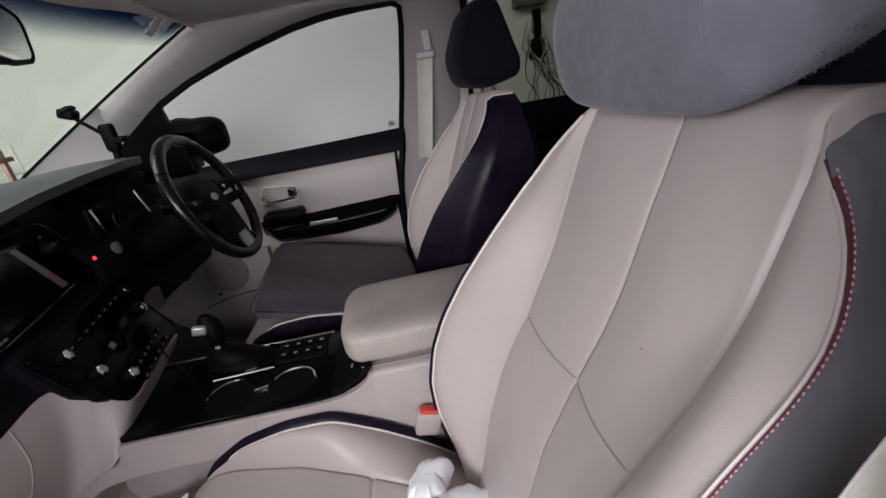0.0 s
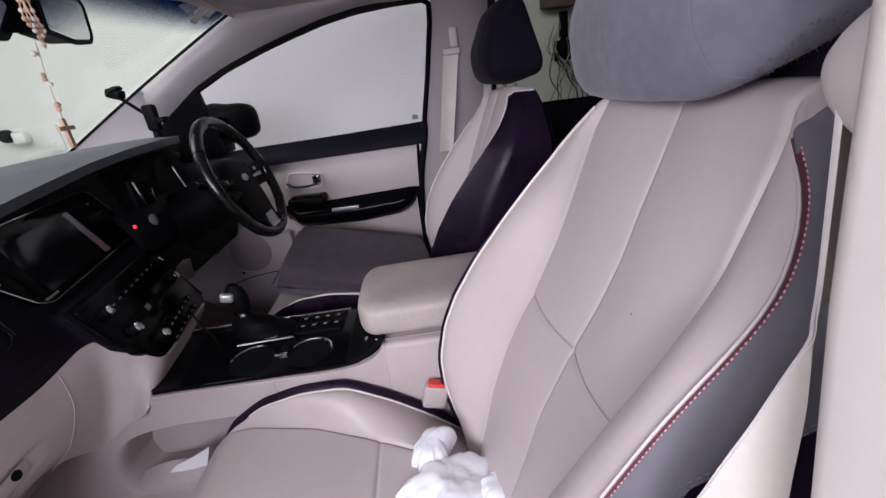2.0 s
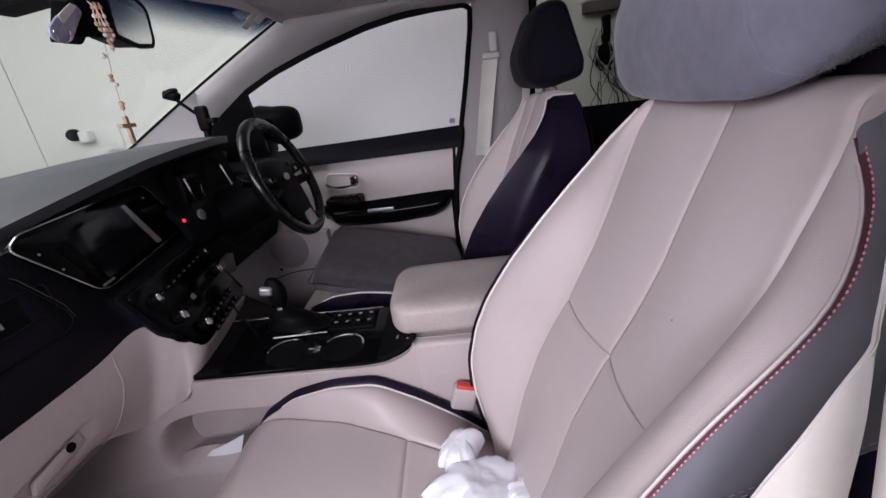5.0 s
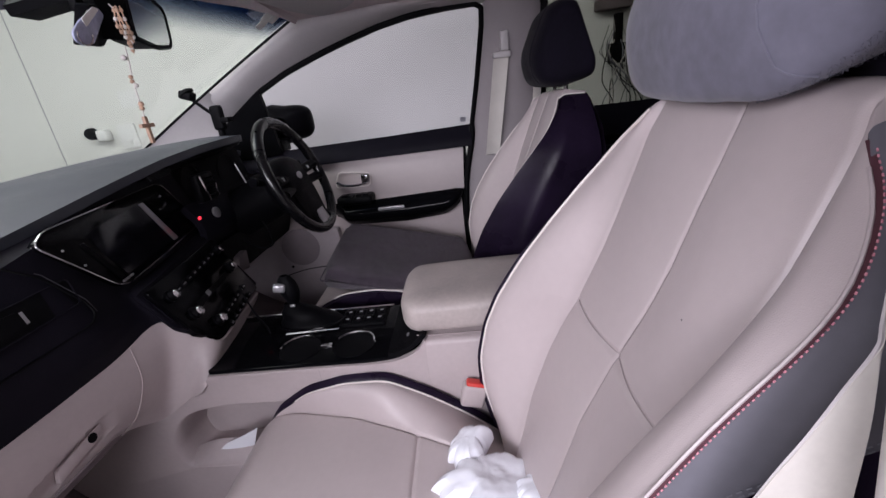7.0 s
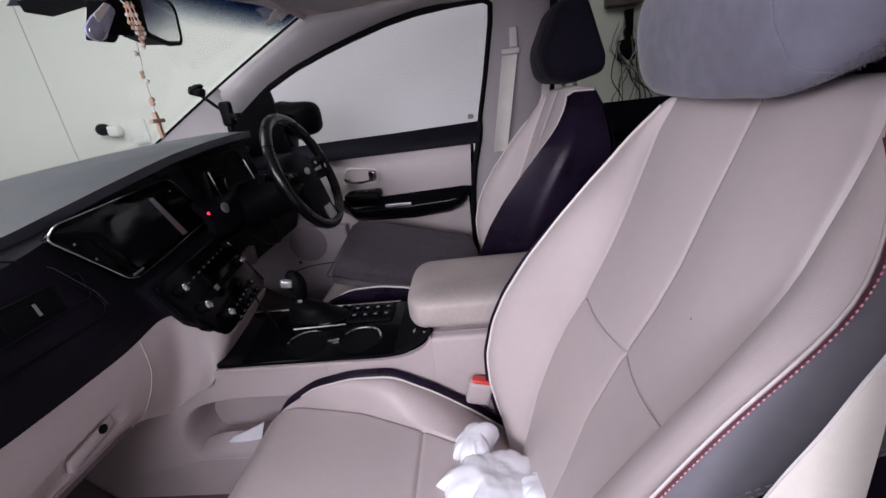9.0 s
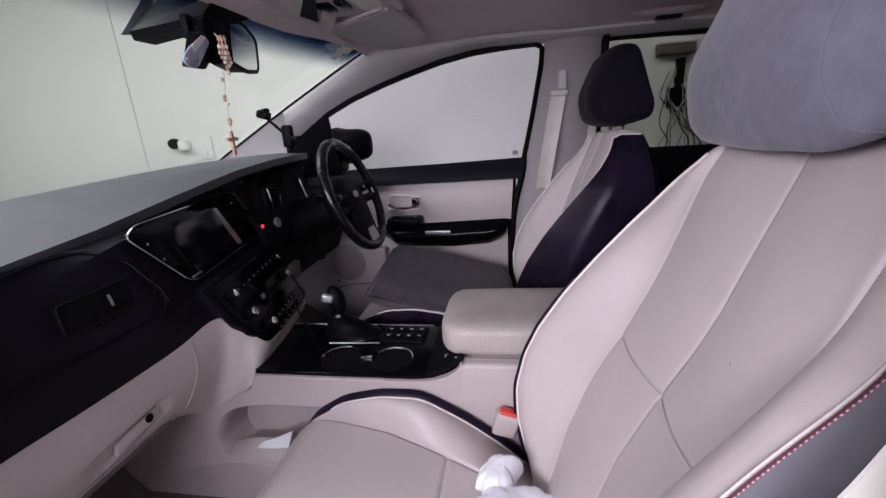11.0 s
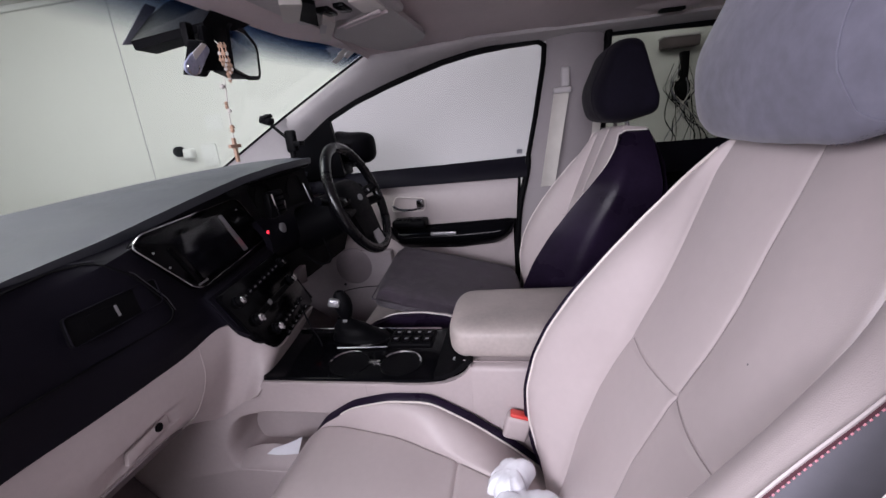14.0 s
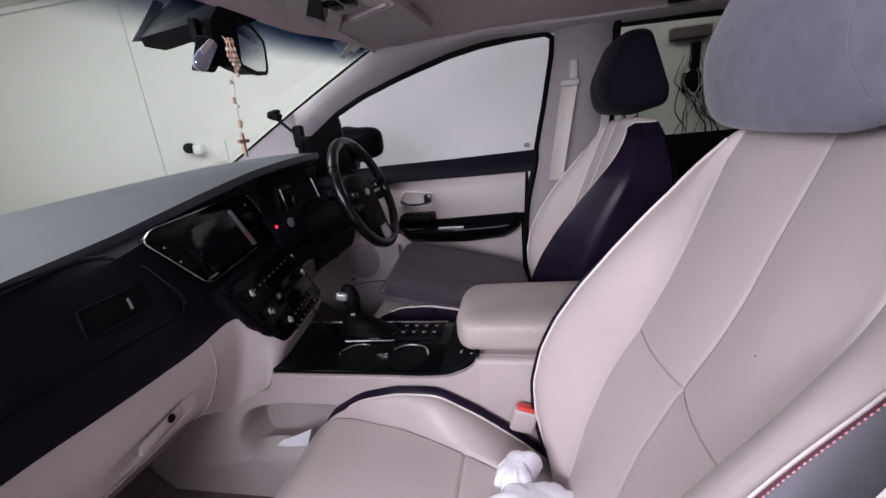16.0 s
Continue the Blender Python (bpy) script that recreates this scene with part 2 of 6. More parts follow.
def tube(pts, r, seg=8, closed=False, flat=1.0, up=None):
    """A round (or flattened) bar along pts; r is a radius or a function of 0..1."""
    pts = [Vector(p) for p in pts]
    n = len(pts)
    bm = bmesh.new()
    rings = []
    ref = Vector(up) if up else Vector((0.13, 0.21, 0.97))
    for i, p in enumerate(pts):
        a = pts[(i - 1) % n] if closed or i else p
        b = pts[(i + 1) % n] if closed or i < n - 1 else p
        d = (b - a).normalized()
        s = d.cross(ref)
        if s.length < 1e-4:
            s = d.cross(Vector((1, 0, 0)))
        s.normalize()
        u = s.cross(d)
        if not up:
            ref = u
        rad = r(i / (n - 1)) if callable(r) else r
        rings.append([bm.verts.new(p + (s * math.cos(k * 2 * math.pi / seg) + u * math.sin(k * 2 * math.pi / seg) * flat) * rad) for k in range(seg)])
    for i in range(n if closed else n - 1):
        A, B = rings[i], rings[(i + 1) % n]
        for k in range(seg):
            bm.faces.new((A[k], A[(k + 1) % seg], B[(k + 1) % seg], B[k]))
    if not closed:
        bm.faces.new(rings[0][::-1])
        bm.faces.new(rings[-1])
    return bm


def turned(profile, m, seg=24):
    """A turned body: profile of (radius, height) round the z axis of pose m."""
    bm = bmesh.new()
    rings = [[bm.verts.new(m @ Vector((r * math.cos(k * 2 * math.pi / seg), r * math.sin(k * 2 * math.pi / seg), h))) for k in range(seg)] for r, h in profile]
    for A, B in zip(rings, rings[1:]):
        for k in range(seg):
            bm.faces.new((A[k], A[(k + 1) % seg], B[(k + 1) % seg], B[k]))
    bm.faces.new(rings[0][::-1])
    bm.faces.new(rings[-1])
    return bm


def rounded(poly, radius, n=5):
    """A polygon of 2D corners with rounded corners; radius may be a list."""
    out = []
    k = len(poly)
    for i in range(k):
        p, a, b = Vector(poly[i]), Vector(poly[i - 1]), Vector(poly[(i + 1) % k])
        r = radius[i] if isinstance(radius, (list, tuple)) else radius
        da, db = (a - p), (b - p)
        r = min(r, da.length * 0.48, db.length * 0.48)
        s, e = p + da.normalized() * r, p + db.normalized() * r
        for j in range(n + 1):
            t = j / n
            out.append((1 - t) ** 2 * s + 2 * t * (1 - t) * p + t * t * e)
    return out


def plate(poly, m, depth, bevel=0.0, seg=2):
    """A flat plate: 2D outline in the xy plane of pose m, from height 0 down to -depth."""
    bm = bmesh.new()
    f = bm.faces.new([bm.verts.new((p[0], p[1], 0)) for p in poly])
    ex = bmesh.ops.extrude_face_region(bm, geom=[f])
    bmesh.ops.translate(bm, vec=(0, 0, -depth), verts=[v for v in ex["geom"] if isinstance(v, bmesh.types.BMVert)])
    bmesh.ops.recalc_face_normals(bm, faces=bm.faces)
    if bevel:
        edges = [e for e in bm.edges if all(abs(v.co.z) < 1e-6 for v in e.verts)]
        bmesh.ops.bevel(bm, geom=edges, offset=bevel, segments=seg, profile=0.5, affect="EDGES")
    return moved(bm, m)


def axes(origin, right, up):
    """The pose whose x runs along right, y along up (made square to it) and z towards the viewer."""
    r = Vector(right).normalized()
    n = r.cross(Vector(up)).normalized()
    u = n.cross(r)
    return Matrix.Translation(origin) @ Matrix((r, u, n)).transposed().to_4x4()


def ramp(x, pts):
    return float(np.interp(x, [p[0] for p in pts], [p[1] for p in pts]))


def soft(t):
    t = min(1.0, max(0.0, t))
    return t * t * (3 - 2 * t)


def steps(a, b, n, dense=(), width=0.012, extra=7):
    """Even steps with more of them round the given places."""
    out = set(np.linspace(a, b, n).round(5))
    for d in dense:
        out |= {round(float(v), 5) for v in np.linspace(d - width, d + width, extra) if a < v < b}
    return sorted(out)


# ---- the garage ----
part("ground", box(-8, 8, -8, 8, -0.1, 0.0), CONCRETE)
tagged(bpy.data.objects["ground"], "grey concrete garage floor", "floor", kind="structure")
WALL_Y = 1.80
wall = tagged(part("wall_north", box(-5.2, 5.0, WALL_Y, WALL_Y + 0.15, 0, 2.35), WALL), "smooth white painted garage wall beside the car", "wall", kind="structure")
tagged(part("wall_west", box(-5.35, -5.2, -4.5, WALL_Y + 0.15, 0, 2.35), WALL), "white painted garage wall in front of the car", "wall", kind="structure")
tagged(part("wall_south", box(-5.35, 5.15, -4.65, -4.5, 0, 2.35), WALL), "white painted garage wall", "wall", kind="structure")
tagged(part("wall_east", box(5.0, 5.15, -4.5, WALL_Y + 0.15, 0, 2.35), WALL), "white painted garage wall behind the car", "wall", kind="structure")
tagged(part("ceiling", box(-5.35, 5.15, -4.65, WALL_Y + 0.15, 2.35, 2.45), CEIL), "white garage ceiling", "ceiling", kind="structure")
part("panel_joint", box(-2.5545, -2.5515, WALL_Y - 0.002, WALL_Y + 0.01, 0.0, 2.35), THREAD, wall, "thin dark joint between wall panels")

# ---- car shell ----
floor_pan = tagged(part("floor", box(-1.15, 3.2, -0.90, 0.93, 0.34, 0.42, 0.01), CARPET), "grey beige carpeted car floor", "floor", kind="structure")


def roof(u, v):
    x = -0.52 + 3.6 * v
    crown = 1 - (abs(u) ** 2.6)
    return (x + 0.04 * abs(u) ** 2 * (1 - v), 0.80 * u, 1.575 + 0.055 * crown + 0.03 * soft(v * 6))


tagged(part("ceiling_headliner", surface(roof, np.linspace(-1, 1, 33), np.linspace(0, 1, 40), 0.03), HEADLINER), "grey felt car roof lining", "ceiling", kind="structure")
tagged(part("roof_skin", surface(lambda u, v: tuple(Vector(roof(u * 1.06, v)) + Vector((0, 0, 0.07))), np.linspace(-1, 1, 17), np.linspace(0, 1, 20), -0.005), PAINT), "dark painted car roof", "roof", kind="structure")


def side_y(z):
    """Inner face of the driver's side above the belt line."""
    return 0.924 - (z - 1.154) * 0.262


# windscreen
def screen_pt(u, v):
    """u from -1 (passenger) to 1 (driver), v from the base to the top."""
    bow = 1 - u * u
    base = Vector((-1.33 - 0.070 * bow, 0.872 * u, 1.195 - 0.025 * bow))
    top = Vector((-0.50 - 0.06 * bow, 0.735 * u, 1.598 + 0.0 * bow))
    p = base.lerp(top, v)
    p += Vector((-0.35, 0, 0.94)) * ((0.006 + 0.029 * bow) * math.sin(math.pi * v))
    return tuple(p)


ws = part("windscreen", surface(screen_pt, np.linspace(-1, 1, 25), np.linspace(0, 1, 13), 0.005), WINDSCREEN)
tagged(ws, "clear windscreen with a blue sunshade strip along its top", "windscreen", kind="structure")
ws.visible_shadow = False


def edge_right(v):
    return Vector(screen_pt(1, v))


# ---- driver's side: pillar, door, rear door ----
side = thing("side_trim", "grey moulded pillar trim on the driver's side of the car", "trim", (0.25, 0.9, 0.42), kind="structure")


def window_top(x):
    """Height of the upper edge of the driver's side window."""
    return ramp(x, [(-0.90, 1.270), (-0.727, 1.377), (-0.60, 1.432), (-0.45, 1.480), (-0.352, 1.507), (-0.22, 1.540), (-0.101, 1.560), (0.03, 1.570), (0.145, 1.572), (0.16, 1.565), (0.9, 1.572), (3, 1.56)])


def a_pillar(u, v):
    """From the windscreen's edge (u = 0) to the window's upper edge (u = 1), along the pillar by v."""
    x = -0.90 + 0.90 * v
    e = edge_right(min(1.0, max(0.0, (x + 1.33) / 0.83)))
    zt = window_top(x)
    inner = Vector((x, side_y(zt) - 0.012, zt + 0.012))
    if x > -0.5:
        k = (x + 0.5) / 0.5
        e = Vector((x, 0.735, 1.598)).lerp(Vector((x, 0.74, 1.60)), k)
    p = e.lerp(inner, u)
    p.y -= 0.03 * math.sin(math.pi * u)
    return tuple(p)


part("a_pillar_trim", surface(a_pillar, np.linspace(0, 1, 9), np.linspace(0, 1, 31), 0.02), PILLAR, side)
# lower foot of the pillar behind the dash corner
part("pillar_foot", surface(lambda u, v: tuple(Vector(screen_pt(1, 0.52 * v)).lerp(Vector((-0.90 + 0.03 * v, 0.945, 1.02 + 0.25 * v)), u)), np.linspace(0, 1, 5), np.linspace(0, 1, 7), -0.02), PILLAR, side)


def b_pillar(u, v):
    z = 0.42 + 1.17 * v
    xf = ramp(z, [(0.42, 0.02), (0.90, 0.045), (1.15, 0.095), (1.565, 0.165), (1.6, 0.17)])
    xr = 0.366
    y = (side_y(z) if z > 1.154 else 0.924) - 0.018 - 0.03 * math.sin(math.pi * u) ** 0.6
    return (xf + (xr - xf) * u, y, z)


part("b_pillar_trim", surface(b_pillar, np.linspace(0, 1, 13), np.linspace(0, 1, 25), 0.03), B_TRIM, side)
part("rear_edge_seal", tube([Vector(b_pillar(1.0, v)) + Vector((0.012, -0.012, 0)) for v in np.linspace(0.3, 1, 12)], 0.013, 8), RUBBER, side, "black rear edge of the pillar")
part("roof_rail_trim", surface(lambda u, v: (0.0 + 3.0 * v, 0.735 + 0.075 * u - 0.01 * math.sin(math.pi * u), 1.60 - 0.02 * u), np.linspace(0, 1, 5), np.linspace(0, 1, 12), -0.01), PILLAR, side)
part("roof_rail_front", surface(lambda u, v: (-0.12 + 0.3 * v, 0.735 + 0.065 * u, 1.604 - 0.02 * u), np.linspace(0, 1, 5), np.linspace(0, 1, 6), -0.01), PILLAR, side)

door = thing("driver_door", "closed driver's door with beige upper panel, black armrest and dark belt trim", "car door", (-0.3, 0.9, 0.42))


def belt_z(x):
    return ramp(x, [(-0.9, 1.130), (-0.62, 1.137), (-0.26, 1.144), (0.09, 1.155)])


def door_panel(u, v):
    """Beige upper panel, below the belt trim."""
    x = -0.95 + 0.985 * u + 0.012 * v
    return (x, 0.885 - 0.01 * math.sin(math.pi * v) + 0.01 * v, 0.90 + 0.175 * v)


part("upper_panel", surface(door_panel, np.linspace(0, 1, 21), np.linspace(0, 1, 9), 0.03), BEIGE_DOOR, door, "beige vinyl upper door panel")
part("belt_trim", surface(lambda u, v: ((-0.95 + 1.035 * u) , 0.868 + 0.05 * v ** 1.5 - 0.006 * math.sin(math.pi * v), (1.062 + 0.014 * u) + (belt_z(-0.95 + 1.035 * u) + 0.003 - (1.062 + 0.014 * u)) * v), np.linspace(0, 1, 25), np.linspace(0, 1, 9), 0.02), NAVY, door, "dark grained belt trim")
part("lower_panel", surface(lambda u, v: (-1.0 + 1.02 * u, 0.85 + 0.035 * v, 0.44 + 0.47 * v), np.linspace(0, 1, 9), np.linspace(0, 1, 9), 0.03), BEIGE_PLASTIC, door, "beige lower door panel")
part("door_shell", box(-1.0, 0.06, 0.93, 0.99, 0.36, 1.12, 0.01), PAINT, door)
part("rear_seal", tube(spline([(0.025, 0.90, 0.55), (0.045, 0.895, 0.90), (0.085, 0.895, 1.09), (0.092, 0.895, 1.15)], 20), 0.013, 6), RUBBER, door)


def armrest_outline(x):
    """Upper and lower edge of the gloss black armrest."""
    top = ramp(x, [(-0.52, 0.896), (-0.36, 0.900), (0.0, 0.912), (0.03, 0.905)])
    bot = ramp(x, [(-0.52, 0.838), (-0.47, 0.800), (-0.22, 0.792), (-0.06, 0.805), (-0.01, 0.826), (0.02, 0.855), (0.03, 0.89)])
    return top, bot


def arm(u, v):
    x = -0.53 + 0.56 * u
    top, bot = armrest_outline(x)
    z = top + (bot - top) * v
    return (x, 0.87 - 0.07 * math.sin(math.pi * (0.12 + 0.76 * v)) * min(1, 8 * u + 0.2, 10 * (1 - u) + 0.25), z)


armrest = part("armrest", surface(arm, np.linspace(0, 1, 33), np.linspace(0, 1, 13), -0.01), GLOSS, door, "glossy black door armrest")
part("silver_insert", plate(rounded([(-0.055, -0.006), (0.055, -0.006), (0.055, 0.006), (-0.055, 0.006)], 0.004), axes((-0.276, 0.797, 0.868), (1, 0, 0), (0, 0, 1)), 0.01, 0.001), SILVER, armrest, "satin silver strip")
switch = part("switch_pod", box(-0.50, -0.35, 0.795, 0.88, 0.895, 0.932, 0.012, 3), BLACK_PLASTIC, door, "black window switch pod")
for k in range(4):
    part("switch", box(-0.478 + 0.03 * k, -0.456 + 0.03 * k, 0.803, 0.83, 0.930, 0.938, 0.002), GLOSS, switch)
bezel = part("handle_bezel", tube([axes((-0.435, 0.870, 0.992), (1, 0, 0), (0, 0, 1)) @ Vector((p[0], p[1], 0)) for p in rounded([(-0.078, -0.030), (0.074, -0.034), (0.080, 0.022), (-0.055, 0.036)], 0.02)], 0.003, 6, True), PIPING, door, "pale door handle surround")
part("recess", plate(rounded([(-0.070, -0.023), (0.066, -0.027), (0.072, 0.016), (-0.050, 0.029)], 0.018), axes((-0.435, 0.8725, 0.992), (1, 0, 0), (0, 0, 1)), 0.006), BEIGE_PLASTIC, bezel)
part("lever", tube(spline([(-0.500, 0.862, 0.985), (-0.47, 0.853, 0.972), (-0.42, 0.852, 0.968), (-0.375, 0.862, 0.974)], 12), 0.009, 8, flat=0.6), DARK_CHROME, bezel, "chrome pull lever")
part("lock_button", box(-0.394, -0.362, 0.852, 0.872, 0.976, 1.010, 0.005, 3), DARK_CHROME, bezel)
# glass and its black frame
part("glass", surface(lambda u, v: (lambda x, z: (x, side_y(z) + 0.012, z))(-0.90 + 1.07 * u, belt_z(-0.9 + 1.07 * u) - 0.02 + (window_top(-0.9 + 1.07 * u) - belt_z(-0.9 + 1.07 * u) + 0.03) * v), np.linspace(0, 1, 25), np.linspace(0, 1, 7), 0.004), SIDE_GLASS, door, "clear side window glass").visible_shadow = False


def win_line(k):
    """Round the driver's window: front foot, up along the roof, rear corner, down to the belt."""
    return [(x, side_y(window_top(x)) - 0.02, window_top(x)) for x in np.linspace(-0.90, 0.135, 30)] + [(0.158, side_y(1.55) - 0.02, 1.556), (0.155, side_y(1.5) - 0.02, 1.50), (0.125, side_y(1.32) - 0.02, 1.32), (0.095, side_y(1.17) - 0.02, 1.17), (0.09, 0.898, 1.13)]


part("window_frame", tube(win_line(0), 0.011, 6), RUBBER, door, "black window seal")
# sail panel and outer mirror
part("sail_panel", plate([(-0.93, 1.12), (-0.716, 1.13), (-0.722, 1.382), (-0.93, 1.255)], Matrix.Translation((0, 0.898, 0)) @ Matrix(((1, 0, 0, 0), (0, -0.26, -1, 0.285), (0, 1, -0.26, 0), (0, 0, 0, 1))), 0.02), BLACK_PLASTIC, door, "black triangular mirror sail panel")


def mirror_pod(u, v):
    a = u * 2 * math.pi
    c, s = math.cos(a), math.sin(a)
    r = math.sin(math.pi * (0.04 + 0.92 * v)) ** 0.45
    sx = math.copysign(abs(c) ** 0.55, c) * 0.113 * r
    sz = math.copysign(abs(s) ** 0.55, s) * (0.088 - 0.012 * (c > 0)) * r
    return (-0.735 + sx + 0.04 * (v - 0.5), 1.07 + 0.16 * (v - 0.5), 1.242 + sz)


outer = part("side_mirror", surface(mirror_pod, np.linspace(0, 1, 29)[:-1], np.linspace(0, 1, 15), 0, True), BLACK_PLASTIC, door, "dark outer mirror housing seen through the window")
part("mirror_foot", box(-0.80, -0.72, 0.92, 1.02, 1.13, 1.185, 0.012), BLACK_PLASTIC, door)

rear_door = thing("rear_door", "closed sliding rear door with dark belt trim and tinted window", "car door", (1.0, 0.9, 0.42))
part("panel", surface(lambda u, v: (0.34 + 1.5 * u, 0.86 + 0.03 * v, 0.44 + 0.62 * v), np.linspace(0, 1, 9), np.linspace(0, 1, 9), 0.03), BLACK_PLASTIC, rear_door)
part("belt_trim", surface(lambda u, v: (0.34 + 1.5 * u, 0.85 + 0.065 * v, 1.06 + 0.112 * v), np.linspace(0, 1, 9), np.linspace(0, 1, 5), 0.02), NAVY, rear_door, "dark belt trim")
part("door_shell", box(0.34, 1.9, 0.93, 0.99, 0.36, 1.12, 0.01), PAINT, rear_door)
part("arm_ledge", box(0.45, 1.5, 0.80, 0.88, 0.98, 1.02, 0.012), NAVY, rear_door)
part("glass", surface(lambda u, v: (0.35 + 1.45 * u, side_y(1.14 + 0.44 * v) + 0.012, 1.14 + 0.44 * v), np.linspace(0, 1, 5), np.linspace(0, 1, 5), 0.004), REAR_GLASS, rear_door, "tinted rear side glass").visible_shadow = False
part("window_frame", tube([(0.36, side_y(z) - 0.008, z) for z in np.linspace(1.14, 1.55, 8)] + [(0.375, side_y(1.57) - 0.008, 1.568)] + [(x, side_y(1.572) - 0.008, 1.572 - 0.01 * soft((x - 0.4) / 0.6)) for x in np.linspace(0.40, 1.8, 9)], 0.012, 6), RUBBER, rear_door, "black window seal")
tagged(part("rear_quarter", box(1.9, 3.2, 0.90, 0.99, 0.36, 1.6, 0.02), PILLAR), "grey trimmed rear quarter of the car", "trim", kind="structure")
tagged(part("tailgate", box(3.2, 3.28, -0.98, 0.99, 0.36, 1.66, 0.02), BLACK_PLASTIC), "dark closed tailgate", "tailgate", kind="structure")
tagged(part("left_rear_side", box(0.62, 3.2, -0.99, -0.90, 0.36, 1.60, 0.02), PILLAR), "grey trimmed left rear side of the car", "trim", kind="structure")
tagged(part("firewall", box(-1.25, -1.17, -0.95, 0.97, 0.34, 1.10, 0.02), CARPET), "carpeted bulkhead ahead of the footwells", "bulkhead", kind="structure")
tagged(part("car_bonnet", surface(lambda u, v: (-2.55 + 1.2 * v, 0.93 * u * (0.9 + 0.1 * v), 0.86 + 0.24 * v ** 0.6 - 0.10 * abs(u) ** 3), np.linspace(-1, 1, 17), np.linspace(0, 1, 9), 0.02), PAINT), "dark painted car bonnet", "bonnet", kind="structure")

# ---- dashboard ----
dash = thing("dashboard", "dark two-tone dashboard with beige lower panel, screen and glove box", "dashboard", (-0.8, 0, 0.42))


def dash_edge(y):
    """Rear edge of the dash top: place along the car and height."""
    x = ramp(y, [(-0.85, -0.60), (-0.70, -0.64), (-0.485, -0.68), (-0.3, -0.69), (-0.1, -0.69), (0.0, -0.685), (0.12, -0.68), (0.25, -0.665), (0.40, -0.66), (0.52, -0.68), (0.60, -0.74), (0.66, -0.84), (0.75, -0.88), (0.87, -0.88)])
    z = ramp(y, [(-0.85, 1.13), (-0.70, 1.143), (-0.485, 1.160), (-0.3, 1.176), (-0.1, 1.205), (0.0, 1.220), (0.12, 1.236), (0.25, 1.248), (0.40, 1.253), (0.52, 1.25), (0.60, 1.24), (0.66, 1.215), (0.75, 1.19), (0.87, 1.17)])
    return x, z


def dash_top(u, v):
    y = -0.85 + 1.72 * u
    x, z = dash_edge(y)
    s = y / 0.88
    xf = -1.275 - 0.095 * (1 - s * s)
    zf = 1.165
    k = v ** 0.9
    bulge = 0.03 * math.sin(math.pi * v)
    return (x + (xf - x) * v, y, z + (zf - z) * k + bulge - 0.007 * (1 - soft(v * 6)))


top = part("top_pad", surface(dash_top, np.linspace(0, 1, 60), np.linspace(0, 1, 22), 0.02), DASH_TOP, dash, "dark grey soft dash top")


part("demister_edge", tube([Vector(dash_top(u, 0.985)) + Vector((0, 0, 0.003)) for u in np.linspace(0.01, 0.99, 50)], 0.007, 6), RUBBER, dash, "black strip at the foot of the windscreen")


def dash_face(u, v):
    """Dark face on the passenger's side, from its lower edge up to the top pad."""
    y = -0.85 + 0.62 * u
    x, z = dash_edge(y)
    lo = Vector((ramp(y, [(-0.85, -0.60), (-0.6, -0.645), (-0.4, -0.65), (-0.17, -0.64), (-0.1, -0.63)]), y, ramp(y, [(-0.85, 0.925), (-0.6, 0.912), (-0.43, 0.902), (-0.17, 0.918), (-0.1, 0.92)])))
    hi = Vector((x - 0.004, y, z - 0.010))
    p = lo.lerp(hi, v)
    p.x += (0.022 - 0.018 * soft((u - 0.55) / 0.3)) * math.sin(math.pi * v) - 0.006 * soft((u - 0.6) / 0.3)
    return tuple(p)




# ---- seats ----
XC = 0.395  # lean of the backrest


def piping_x(z):
    return ramp(z, [(0.56, 0.115), (0.59, 0.098), (0.673, 0.061), (0.74, 0.046), (0.806, 0.044), (0.88, 0.061), (0.939, 0.087), (1.01, 0.132), (1.08, 0.185), (1.127, 0.225), (1.17, 0.262), (1.218, 0.292), (1.25, 0.308), (1.28, 0.322)])


def half_width(z):
    return ramp(z, [(0.56, 0.20), (0.70, 0.235), (0.85, 0.245), (1.0, 0.242), (1.05, 0.237), (1.10, 0.233), (1.14, 0.231), (1.165, 0.226), (1.19, 0.215), (1.212, 0.200), (1.226, 0.186), (1.238, 0.172), (1.248, 0.157), (1.262, 0.150), (1.30, 0.146)])


def seam_w(z, inboard=False):
    if inboard:
        return ramp(z, [(0.56, 0.11), (0.66, 0.12), (0.72, 0.140), (0.78, 0.168), (0.86, 0.176), (0.92, 0.167), (0.966, 0.153), (1.06, 0.142), (1.11, 0.143), (1.175, 0.150), (1.22, 0.155), (1.25, 0.146), (1.30, 0.14)])
    return ramp(z, [(0.56, 0.10), (0.7, 0.112), (0.87, 0.123), (0.945, 0.129), (1.015, 0.144), (1.085, 0.158), (1.15, 0.160), (1.20, 0.156), (1.24, 0.152), (1.262, 0.144), (1.30, 0.14)])


def mid_seam(z):
    return ramp(z, [(0.6, -0.03), (0.70, -0.024), (0.80, -0.014), (0.876, -0.004), (0.94, -0.010), (0.985, -0.0145), (1.05, -0.026), (1.10, -0.029), (1.16, -0.024), (1.21, -0.022), (1.262, -0.019)])


def smooth_line(f, z, d=0.012):
    return (f(z - d) + 2 * f(z) + f(z + d)) / 4


